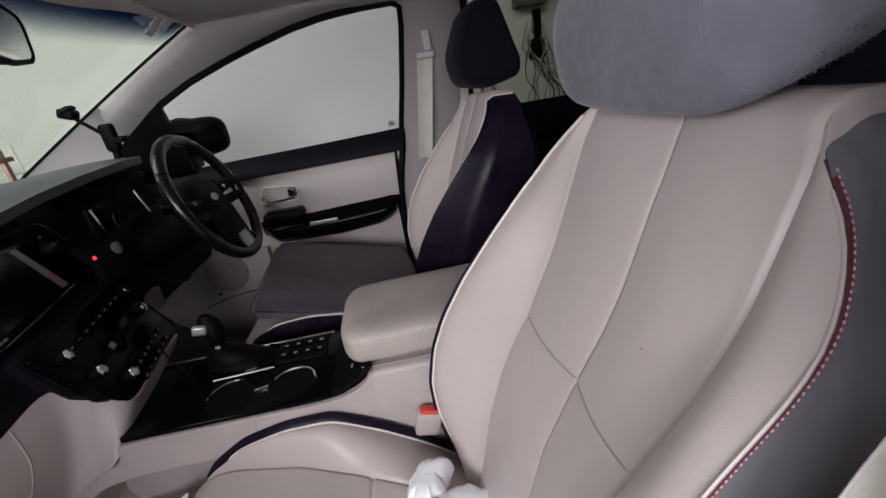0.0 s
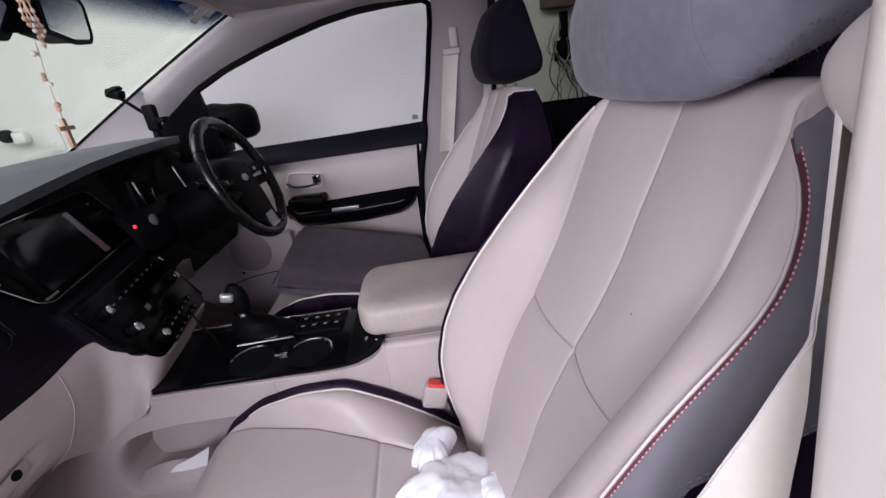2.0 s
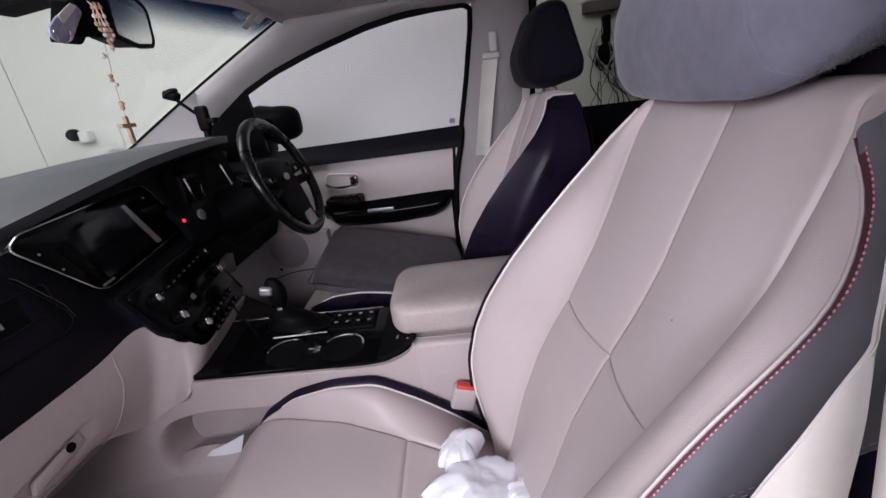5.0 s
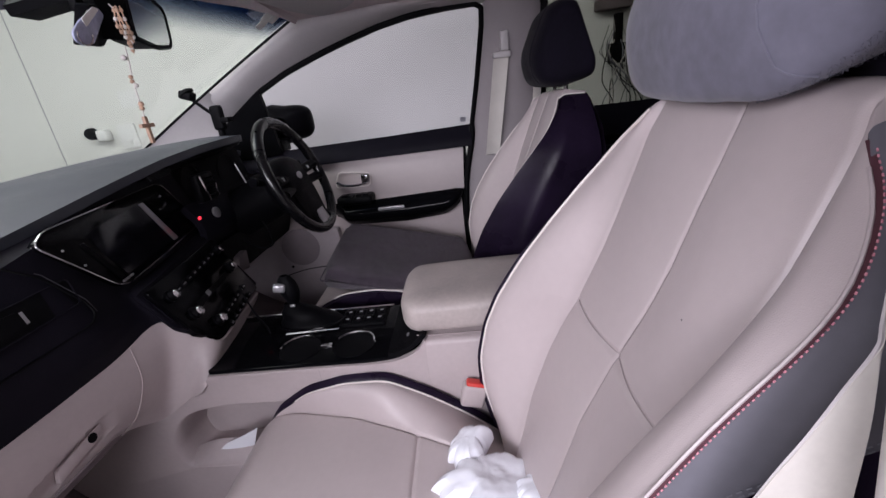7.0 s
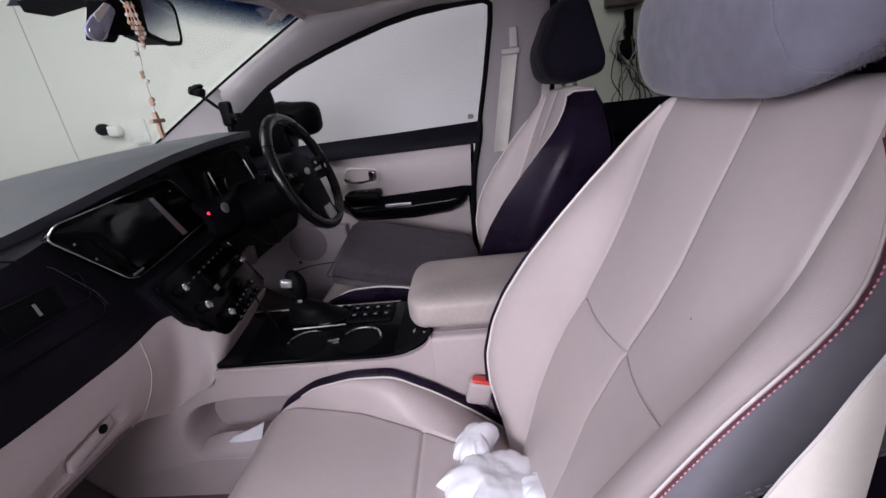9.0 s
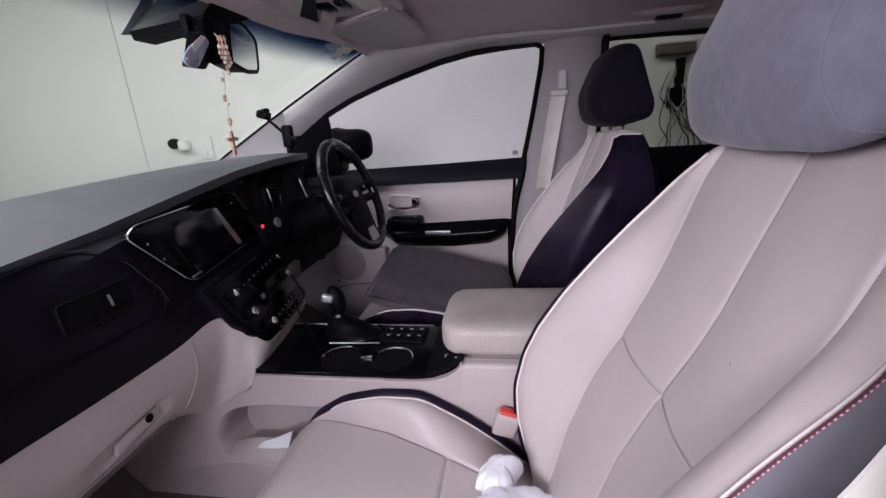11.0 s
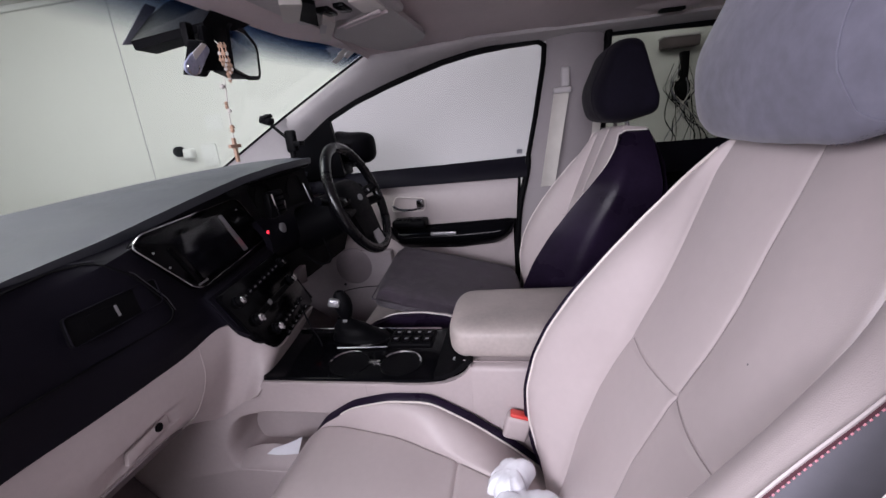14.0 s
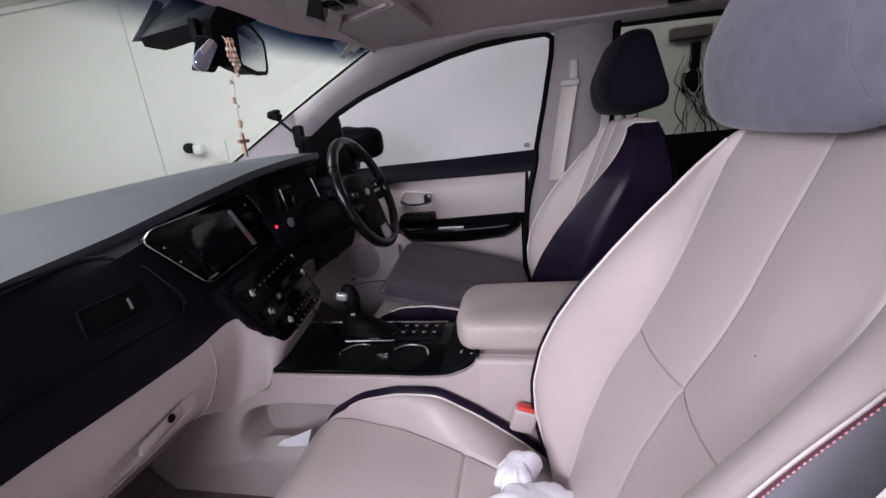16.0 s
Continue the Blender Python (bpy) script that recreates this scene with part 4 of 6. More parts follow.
part("body_joint", box(-0.3014, -0.3004, -0.1656, -0.16, 0.72, 0.788), SEAM_BEIGE, console)
part("core", box(-1.10, -0.08, -0.062, 0.10, 0.42, 0.775, 0.004), BEIGE_PLASTIC, console)
part("curb_edge", box(-0.549, -0.239, -0.1652, -0.1562, 0.780, 0.7900, 0.001), BEIGE_PLASTIC, console)
part("curb", surface(lambda u, v: (lambda p: (p[0], -0.165 + 0.014 * v, p[1]))(wall_line[2 + int(round(u * 13))]), np.linspace(0, 1, 14), np.linspace(0, 1, 3), 0), BEIGE_PLASTIC, console)
tray_out = rounded([(-0.550, -0.157), (-0.150, -0.157), (-0.068, -0.150), (-0.068, 0.078), (-0.66, 0.078)], [0.01, 0.06, 0.02, 0.01, 0.01])
tray = part("tray", plate(tray_out, pose(0, 0, 0.797), 0.02, 0.003), GLOSS, console, "gloss black console tray")
part("rear_wedge", surface(lambda u, v: (-0.15 + 0.085 * v, -0.157 + 0.235 * u, 0.797 + 0.045 * v ** 2), np.linspace(0, 1, 9), np.linspace(0, 1, 9), 0.01), BLACK_PLASTIC, console)
part("trim_rail", tube([(-0.64, 0.070, 0.800), (-0.17, 0.070, 0.800)], 0.0035, 6), CHROME, console, "chrome rail along the tray")
part("trim_rail", tube([(-0.418, -0.036, 0.802), (-0.290, -0.030, 0.802)], 0.0032, 6), CHROME, console)
part("trim_rail", tube([(-0.60, -0.028, 0.799), (-0.555, -0.072, 0.799)], 0.0016, 5), CHROME, console)
for cx in (-0.362, -0.238):
    cup = part("cup_holder", turned([(0.047, 0.0), (0.047, 0.002), (0.044, 0.0025), (0.043, 0.0015)], pose(cx, -0.098, 0.797), 32), RUBBER, console, "round black cup holder")
    ring = [(cx + 0.046 * math.cos(a), -0.098 + 0.046 * math.sin(a), 0.803) for a in np.linspace(0.35 * math.pi, 1.02 * math.pi, 18)] if cx < -0.3 else [(cx + 0.046 * math.cos(a), -0.098 + 0.046 * math.sin(a), 0.803) for a in np.linspace(0.02 * math.pi, 0.85 * math.pi, 20)]
    part("chrome_arc", tube(ring, 0.0028, 6), CHROME, cup, "chrome rim")
part("divider", box(-0.315, -0.288, -0.100, -0.090, 0.797, 0.804, 0.001), CHROME, console)
pad_btn = part("button_panel", plate(rounded([(-0.295, -0.018), (-0.180, -0.018), (-0.180, 0.060), (-0.295, 0.060)], 0.008), pose(0, 0, 0.803), 0.01, 0.002), BLACK_PLASTIC, console, "black button panel")
for i in range(4):
    for j in range(2):
        part("button", box(-0.288 + 0.027 * i, -0.266 + 0.027 * i, -0.008 + 0.034 * j, 0.018 + 0.034 * j, 0.802, 0.8065, 0.0015), GLOSS, pad_btn)
        part("button_mark", box(-0.281 + 0.027 * i, -0.273 + 0.027 * i, 0.002 + 0.034 * j, 0.007 + 0.034 * j, 0.8066, 0.8070), SILVER, pad_btn)
part("lighter_socket", turned([(0.016, 0), (0.016, 0.004), (0.012, 0.005), (0.011, 0.001)], pose(-0.585, -0.105, 0.797), 20), CHROME, console, "chrome power socket")
part("lighter_socket", turned([(0.010, 0), (0.010, 0.003), (0.006, 0.004)], pose(-0.105, -0.105, 0.815), 16), SILVER, console)


def lid(u, v):
    """Padded lid: a rounded block, fuller at its front."""
    a = u * 2 * math.pi
    c, s_ = math.cos(a), math.sin(a)
    k = 0.50 + 0.50 * math.sqrt(1 - (1 - min(1, v / 0.085)) ** 2) - 0.02 * (1 - soft(v * 4))
    y = -0.033 + math.copysign(abs(c) ** 0.42, c) * 0.117 * k
    z = 0.873 + math.copysign(abs(s_) ** 0.5, s_) * 0.040 * k + 0.006 * v
    return (-0.118 + 0.49 * v, y, z)


lid_bm = surface(lid, np.linspace(0, 1, 45)[:-1], [0.5 - 0.5 * math.cos(math.pi * t) for t in np.linspace(0, 1, 41)], 0, True)
bmesh.ops.holes_fill(lid_bm, edges=[ed for ed in lid_bm.edges if ed.is_boundary])
part("lid", lid_bm, LID_LEATHER, console, "beige leather padded armrest lid")
part("lid_seam", tube([(-0.085, -0.1485, 0.8405)] + [(x, -0.151, 0.8395) for x in np.linspace(-0.06, 0.3, 8)], 0.0012, 5), SEAM_BEIGE, console)

# gear lever
lever = thing("gear_lever", "black leather gear lever with a satin silver cap", "gear lever", (-0.43, 0.03, 0.80))
part("boot", surface(lambda u, v: (lambda a, r: (-0.376 + r * 0.080 * math.cos(a) - 0.044 * v, 0.03 + r * 0.046 * math.sin(a), 0.797 + 0.056 * v))(u * 2 * math.pi, (1 - v) ** 0.9 * 0.80 + 0.20 + 0.03 * math.sin(13 * v)), np.linspace(0, 1, 29)[:-1], np.linspace(0, 1, 12), 0, True), BLACK_PLASTIC, lever)
part("boot_frame", tube([(-0.376 + 0.086 * math.cos(a), 0.03 + 0.050 * math.sin(a), 0.799) for a in np.linspace(0, 2 * math.pi, 33)[:-1]], 0.004, 6, True), GLOSS, lever)
part("shaft", tube([(-0.414, 0.03, 0.82), (-0.418, 0.03, 0.88)], 0.011, 12), BLACK_PLASTIC, lever)
knob = part("knob", surface(lambda u, v: (lambda a, k: (-0.414 + 0.026 * math.cos(a) * k * (0.72 + 0.38 * v) - 0.010 * (v - 0.4), 0.03 + 0.021 * math.sin(a) * k, 0.850 + 0.078 * v))(u * 2 * math.pi, math.sin(math.pi * (0.08 + 0.88 * v)) ** 0.5), np.linspace(0, 1, 25)[:-1], np.linspace(0, 1, 15), 0, True), BLACK_PLASTIC, lever)
part("cap", moved(box(-0.015, 0.015, -0.009, 0.007, -0.011, 0.011, 0.006, 3), pose(-0.430, 0.012, 0.904, 0, 12, 14)), SILVER, knob, "satin silver cap")
part("release_button", box(-0.416, -0.404, 0.012, 0.018, 0.848, 0.855, 0.002), SILVER, knob)

# belt buckle
buckle = thing("seat_belt_buckle", "cream seat belt buckle with a red release button", "buckle", (0.022, -0.185, 0.66))
BK = pose(0.026, -0.186, 0.734, 0, 14, 0)
part("housing", moved(box(-0.026, 0.024, -0.014, 0.014, -0.050, 0.004, 0.008, 3), BK), BEIGE_PLASTIC, buckle, "beige buckle housing")
part("release_button", moved(box(-0.020, 0.018, -0.0105, 0.0105, 0.0, 0.010, 0.004, 3), BK), RED, buckle, "red release button")

# ---- dashboard, centre ----
A = axes((-0.69, -0.05, 1.09), (-0.1, 0.458, 0), (-0.26, 0, 1))
B = axes((-0.605, 0.02, 0.91), (-0.1, 0.458, 0), (-0.55, 0, 1))


def in_a(a, b, c=0.0):
    return A @ Vector((a, b, c))


def in_b(a, b, c=0.0):
    return B @ Vector((a, b, c))


def face_nodes(y):
    return [Vector(dash_face((y + 0.85) / 0.62, 1 - k / 6)) for k in range(7)]


def stack_nodes(a, foot, b_a=None, low=-0.092):
    """Seven places down the dash at lateral place a of the screen's plane, ending at foot or along the climate panel."""
    y0 = in_a(a, 0.09).y
    ex, ez = dash_edge(y0)
    bz = min(0.095, (ez - 0.032 - 1.09) / 0.968)
    head = [Vector((ex - 0.006, y0, ez - 0.024)), in_a(a, bz, -0.008), in_a(a, 0.0, -0.009), in_a(a, -0.088, -0.008)]
    if b_a is None:
        f = Vector(foot)
        return head + [head[3].lerp(f, k) + Vector((0.008 * math.sin(math.pi * k), 0, 0)) for k in (0.34, 0.67, 1.0)]
    return head + [in_b(b_a, 0.105, -0.007), in_b(b_a, 0.03 + low * 0.4, -0.007), in_b(b_a, low, -0.007)]


COLUMNS = [face_nodes(-0.85), face_nodes(-0.70), face_nodes(-0.56), face_nodes(-0.44), stack_nodes(-0.25, (-0.642, -0.27, 0.904)), stack_nodes(-0.14, (-0.618, -0.158, 0.926)), stack_nodes(-0.09, None, -0.185, 0.012), stack_nodes(-0.02, None, -0.110, -0.064), stack_nodes(0.10, None, -0.03, -0.080), stack_nodes(0.28, None, 0.12), stack_nodes(0.46, None, 0.215)]
RAILS = [spline([k[i] for k in COLUMNS], 91) for i in range(7)]


def dash_front(u, v):
    """Dark front of the dash from the passenger's door to the wheel, from its upper edge down."""
    i = int(round(u * 90))
    t = v * 6
    j = min(int(t), 5)
    return tuple(RAILS[j][i].lerp(RAILS[j + 1][i], t - j))


part("front_skin", surface(dash_front, np.linspace(0, 1, 91), np.linspace(0, 1, 37), -0.012), NAVY, dash, "dark navy grained dash front")
FRONT = np.array([dash_front(u, v) for u in np.linspace(0, 1, 91) for v in np.linspace(0, 1, 121)])


def on_face(y, z):
    """The place on the dash front nearest to that lateral place and height."""
    d = (FRONT[:, 1] - y) ** 2 + (FRONT[:, 2] - z) ** 2
    k = np.argsort(d)[:4]
    wts = 1 / (d[k] + 1e-7)
    return Vector((float((FRONT[k, 0] * wts).sum() / wts.sum()), y, z))


scr = [(-0.236, 0.060), (-0.200, 0.076), (0.215, 0.078), (0.246, 0.066), (0.308, -0.050), (0.276, -0.068), (-0.098, -0.077), (-0.130, -0.066)]
unit = part("screen_unit", plate(rounded(scr, 0.012, 4), A, 0.012, 0.002), GLOSS, dash, "gloss black screen surround")
part("screen_rim", tube([in_a(p[0], p[1], 0.001) for p in rounded(scr, 0.014, 5)], 0.0015, 6, True), CHROME, unit, "thin chrome rim")
part("display", plate(rounded([(-0.118, 0.044), (0.088, 0.052), (0.128, -0.060), (-0.088, -0.060)], 0.004, 2), A @ Matrix.Translation((0, 0, 0.002)), 0.004), SCREEN, unit, "switched-off display")
part("key_strip", plate(rounded([(0.095, 0.050), (0.112, 0.050), (0.160, -0.062), (0.138, -0.062)], 0.003, 2), A @ Matrix.Translation((0, 0, 0.003)), 0.004), SILVER, unit, "grey key strip")
part("key_strip", plate(rounded([(-0.150, 0.030), (-0.138, 0.032), (-0.098, -0.060), (-0.112, -0.060)], 0.003, 2), A @ Matrix.Translation((0, 0, 0.003)), 0.004), BLACK_PLASTIC, unit)
for k in range(3):
    part("key", plate(rounded([(-0.1125 + 0.014 * k, -0.068), (-0.103 + 0.014 * k, -0.068), (-0.103 + 0.014 * k, -0.064), (-0.1125 + 0.014 * k, -0.064)], 0.001, 1), A @ Matrix.Translation((0, 0, 0.003)), 0.003), SILVER, unit)
for a, b in ((-0.19, 0.035), (-0.168, -0.004), (0.205, 0.046)):
    part("key", plate(rounded([(a - 0.002, b - 0.002), (a + 0.002, b - 0.002), (a + 0.002, b + 0.002), (a - 0.002, b + 0.002)], 0.001, 1), A @ Matrix.Translation((0, 0, 0.002)), 0.002), SILVER, unit)
part("hazard_lamp", turned([(0.0045, 0), (0.0045, 0.003), (0.003, 0.004)], Matrix.Translation((-0.682, 0.178, 1.058)) @ pose(0, 0, 0, 0, 80, 0), 14), LED, dash, "small red indicator light")

hv = [(-0.172, 0.100), (0.205, 0.088), (0.186, -0.098), (-0.112, -0.082), (-0.165, -0.030)]
climate = part("climate_panel", plate(rounded(hv, 0.010, 3), B, 0.012, 0.002), GLOSS, dash, "gloss black climate control panel")
for a, b, r in ((-0.128, 0.060, 0.011), (-0.118, 0.000, 0.012), (-0.078, -0.052, 0.012), (0.170, 0.058, 0.011), (0.150, 0.002, 0.012)):
    kn = part("knob", turned([(r + 0.003, 0), (r + 0.003, 0.004), (r, 0.006), (r * 0.92, 0.018), (r * 0.6, 0.019)], B @ Matrix.Translation((a, b, 0)), 20), BLACK_PLASTIC, climate, "black knob with chrome edge")
    part("chrome_cap", turned([(r * 0.95, 0), (r * 0.8, 0.003), (r * 0.3, 0.0035)], B @ Matrix.Translation((a - 0.001, b - 0.002, 0.0175)), 18), CHROME, kn)
for b, a0, a1, n in ((0.058, -0.09, 0.135, 8), (-0.060, -0.045, 0.125, 7), (-0.085, -0.045, 0.115, 6)):
    for k in range(n):
        a = a0 + (a1 - a0) * k / (n - 1)
        part("button", plate(rounded([(a - 0.010, b - 0.006), (a + 0.010, b - 0.006), (a + 0.010, b + 0.006), (a - 0.010, b + 0.006)], 0.002, 1), B @ Matrix.Translation((0, 0, 0.0035)), 0.004, 0.001, 1), BLACK_PLASTIC, climate)
        part("button_mark", plate([(a - 0.006, b - 0.0012), (a + 0.006, b - 0.0012), (a + 0.006, b + 0.0012), (a - 0.006, b + 0.0012)], B @ Matrix.Translation((0, 0, 0.0042)), 0.0004), SILVER, climate)
part("slot", plate(rounded([(-0.085, -0.004), (0.115, -0.010), (0.115, 0.004), (-0.085, 0.010)], 0.003, 2), B @ Matrix.Translation((0, 0, 0.003)), 0.003), BLACK_PLASTIC, climate)
part("slot_mark", plate([(-0.030, -0.002), (-0.012, -0.002), (-0.012, 0.010), (-0.030, 0.010)], B @ Matrix.Translation((0, 0, 0.0045)), 0.001), SILVER, climate)

# ---- dashboard, passenger's side ----
lid_line = [(-0.80, 1.125), (-0.60, 1.132), (-0.40, 1.146), (-0.345, 1.142), (-0.300, 1.10), (-0.262, 1.035), (-0.258, 1.012), (-0.275, 1.000), (-0.40, 0.990), (-0.56, 0.993), (-0.80, 1.0)]
gb = part("glove_box", tube([on_face(y, z) + Vector((0.0015, 0, 0)) for y, z in [tuple(p) for p in rounded(lid_line, 0.012, 3)]], 0.0022, 5), RUBBER, dash, "dark glove box outline seam")
# grey tube that paints the highlight along the glove box seam
part("seam_highlight", tube([on_face(y, z) + Vector((0.002, 0.003, 0)) for y, z in ((-0.372, 1.149), (-0.34, 1.143), (-0.30, 1.105), (-0.262, 1.040), (-0.256, 1.012))], 0.0010, 5), SEAM_GREY, gb)
lat = axes(on_face(-0.355, 1.060) + Vector((0.006, 0, 0)), (0.02, 1, 0.0), on_face(-0.355, 1.09) - on_face(-0.355, 1.03))
latch = part("glove_latch", plate(rounded([(-0.086, -0.026), (0.086, -0.022), (0.090, 0.024), (-0.080, 0.022)], 0.008, 3), lat, 0.008, 0.001), RUBBER, dash, "black glove box latch")
part("latch_cup", plate(rounded([(-0.052, -0.016), (0.0, -0.014), (0.0, 0.012), (-0.050, 0.012)], 0.006, 3), lat @ Matrix.Translation((0, 0, 0.002)), 0.003), RUBBER, latch)
part("latch_rim", tube([lat @ Vector((p[0], p[1], 0.001)) for p in rounded([(-0.086, -0.026), (0.086, -0.022), (0.090, 0.024), (-0.080, 0.022)], 0.008, 3)], 0.0014, 5, True), NAVY, latch)
part("key_mark", plate([(-0.003, -0.011), (0.002, -0.011), (0.002, 0.009), (-0.003, 0.009)], lat @ Matrix.Translation((0, 0, 0.0025)), 0.001), SILVER, latch)


def lower_dash(u, v):
    """Beige lower dash, from the passenger's door to under the climate panel."""
    top = spline([(-0.60, -0.85, 0.926), (-0.643, -0.60, 0.913), (-0.650, -0.43, 0.903), (-0.640, -0.26, 0.905), (-0.615, -0.157, 0.926), (-0.577, -0.127, 0.884), (-0.540, -0.096, 0.838), (-0.556, 0.0, 0.826), (-0.590, 0.19, 0.815)], 71)
    low = spline([(-0.62, -0.85, 0.752), (-0.655, -0.60, 0.755), (-0.660, -0.43, 0.757), (-0.657, -0.28, 0.752), (-0.660, -0.188, 0.708), (-0.605, -0.169, 0.737), (-0.553, -0.167, 0.770), (-0.560, 0.0, 0.795), (-0.600, 0.19, 0.795)], 71)
    i = int(round(u * 70))
    p = top[i].lerp(low[i], v)
    p.x += 0.018 * math.sin(math.pi * v) * (1 - soft((u - 0.44) / 0.16)) - 0.020 * soft((v - 0.75) / 0.25) ** 2 * (1 - soft((u - 0.36) / 0.12))
    along, across_ = (p.y + 0.388) / 0.078, (p.z - 0.812 - 0.12 * (p.y + 0.388)) / 0.019
    p.x -= 0.010 * max(0.0, 1 - along ** 6 - across_ ** 4) ** 0.5 if abs(along) < 1 else 0.0
    return tuple(p)


beige_dash = part("lower_panel", surface(lower_dash, np.linspace(0, 1, 71), np.linspace(0, 1, 61), -0.006), BEIGE_PLASTIC, dash, "beige lower dash panel")
part("panel_seam", tube([Vector(lower_dash(29 / 70, t)).lerp(Vector(lower_dash(25 / 70, t)), max(0.0, t - 0.35) ** 1.3) + Vector((0.0006, 0, 0)) for t in np.linspace(0.02, 1, 20)], 0.0011, 5), BEIGE_PLASTIC, beige_dash)
hp = axes(Vector((-0.640, -0.366, 0.813)), (0.0, 1, 0.12), (-0.1, 0, 1))
pull = part("bin_handle", plate(rounded([(-0.060, -0.011), (0.036, -0.011), (0.042, 0.011), (-0.050, 0.010)], 0.005, 3), hp, 0.008, 0.002), BEIGE_PLASTIC, beige_dash, "beige bin pull in a shallow recess")
part("lock_hole", turned([(0.0085, 0), (0.0085, 0.001), (0.006, 0.0015)], hp @ Matrix.Translation((0.016, 0.002, 0.0005)), 18), RUBBER, pull, "round dark lock hole")
part("underside", surface(lambda u, v: (-0.690 - 0.44 * v, -0.85 + 0.66 * u, 0.744 - 0.05 * v), np.linspace(0, 1, 9), np.linspace(0, 1, 5), 0.01), CARPET, dash)
part("passenger_carpet", surface(lambda u, v: (-0.92 - 0.20 * v, -0.85 + 0.68 * u, 0.425 + 0.30 * v ** 1.3 + 0.006 * noise.noise(Vector((u * 9, v * 9, 0)))), np.linspace(0, 1, 25), np.linspace(0, 1, 21), 0.01), CARPET, floor_pan)

# ---- dashboard, driver's side ----
part("cluster_hood", surface(lambda u, v: (lambda y: (dash_edge(y)[0] - 0.016 - 0.10 * v, y, dash_edge(y)[1] - 0.026 - 0.03 * v))(0.10 + 0.56 * u), np.linspace(0, 1, 21), np.linspace(0, 1, 5), 0.01), BLACK_PLASTIC, dash, "black instrument hood")
cluster = part("instrument_panel", surface(lambda u, v: (-0.80 + 0.03 * (1 - v), 0.22 + 0.46 * u, 1.06 + 0.15 * v), np.linspace(0, 1, 9), np.linspace(0, 1, 5), 0.02), RUBBER, dash, "dark instrument cluster")
for y in (0.35, 0.55):
    part("dial_ring", tube([(-0.782, y + 0.055 * math.cos(a), 1.13 + 0.055 * math.sin(a)) for a in np.linspace(0, 2 * math.pi, 33)[:-1]], 0.003, 5, True), BLACK_PLASTIC, cluster)
part("driver_face", surface(lambda u, v: (-0.73 + 0.04 * math.sin(math.pi * v) - 0.05 * soft((u - 0.8) * 5), 0.20 + 0.68 * u, 0.93 + 0.16 * v), np.linspace(0, 1, 15), np.linspace(0, 1, 9), 0.02), NAVY, dash)
part("knee_panel", surface(lambda u, v: (-0.70 - 0.06 * (1 - v), 0.22 + 0.64 * u, 0.80 + 0.155 * v), np.linspace(0, 1, 9), np.linspace(0, 1, 9), 0.02), BLACK_PLASTIC, dash, "black knee panel")
vent = part("air_vent", box(-0.715, -0.690, 0.235, 0.315, 1.085, 1.165, 0.006), BLACK_PLASTIC, dash, "black air vent with chrome edge")
part("chrome_edge", tube(spline([(-0.684, 0.238, 1.160), (-0.682, 0.246, 1.125), (-0.683, 0.258, 1.090)], 10), 0.0035, 6), CHROME, vent)
for k in range(4):
    part("vane", box(-0.692, -0.684, 0.262, 0.308, 1.10 + 0.016 * k, 1.104 + 0.016 * k), GLOSS, vent)
part("vent_slot", plate(rounded([(-0.05, -0.008), (0.05, -0.008), (0.05, 0.008), (-0.05, 0.008)], 0.006, 3), axes((-0.688, 0.10, 1.196), (-0.05, 0.46, 0.02), (-0.3, 0, 1)), 0.006), BLACK_PLASTIC, dash)
ign = part("ignition_panel", surface(lambda u, v: tuple((Vector((-0.680, 0.402, 1.030)).lerp(Vector((-0.680, 0.600, 1.016)), u)).lerp(Vector((-0.676, 0.435, 0.955)).lerp(Vector((-0.676, 0.655, 0.930)), u), v) + Vector((0.010 * math.sin(math.pi * v), 0, 0))), np.linspace(0, 1, 11), np.linspace(0, 1, 7), 0.008), SLATE, dash, "slate grey panel round the ignition switch")
part("ignition_ring", tube([(-0.668, 0.490 + 0.040 * math.cos(a), 1.028 + 0.026 * math.sin(a)) for a in np.linspace(0, 2 * math.pi, 29)[:-1]], 0.007, 7, True), BLACK_PLASTIC, ign, "black ignition ring")
part("ignition_core", turned([(0.030, 0), (0.028, 0.010), (0.012, 0.014)], Matrix.Translation((-0.676, 0.490, 1.028)) @ pose(0, 0, 0, 0, 80, 0), 20), RUBBER, ign)
part("dial_glint", tube(spline([(-0.684, 0.305, 1.128), (-0.681, 0.297, 1.112), (-0.682, 0.304, 1.096)], 10), 0.0022, 6), CHROME, dash)
part("stalk_plate", surface(lambda u, v: (-0.655, 0.590 + 0.024 * u + 0.008 * v, 1.110 - 0.062 * v - 0.012 * u), np.linspace(0, 1, 5), np.linspace(0, 1, 6), 0.004), SLATE, dash, "small grey plate behind the wheel")
part("start_button", turned([(0.016, 0), (0.016, 0.006), (0.012, 0.008)], Matrix.Translation((-0.70, 0.285, 1.045)) @ pose(0, 0, 0, 0, 80, 0), 20), SILVER, dash)
part("driver_carpet", surface(lambda u, v: (-0.70 - 0.45 * v, 0.12 + 0.74 * u, 0.425 + 0.30 * v ** 1.6), np.linspace(0, 1, 9), np.linspace(0, 1, 9), 0.01), CARPET, floor_pan)
# lit part of the knee panel, put in as a lighter grey plate
part("knee_lit_patch", plate(rounded([(0.281, 0.850), (0.345, 0.838), (0.352, 0.899), (0.300, 0.893)], 0.006, 3), axes((-0.680, 0, 0), (0, 1, 0), (0, 0, 1)), 0.02, 0.003), SPEAKER, dash, "small grey plate painting a lit part of the knee panel")
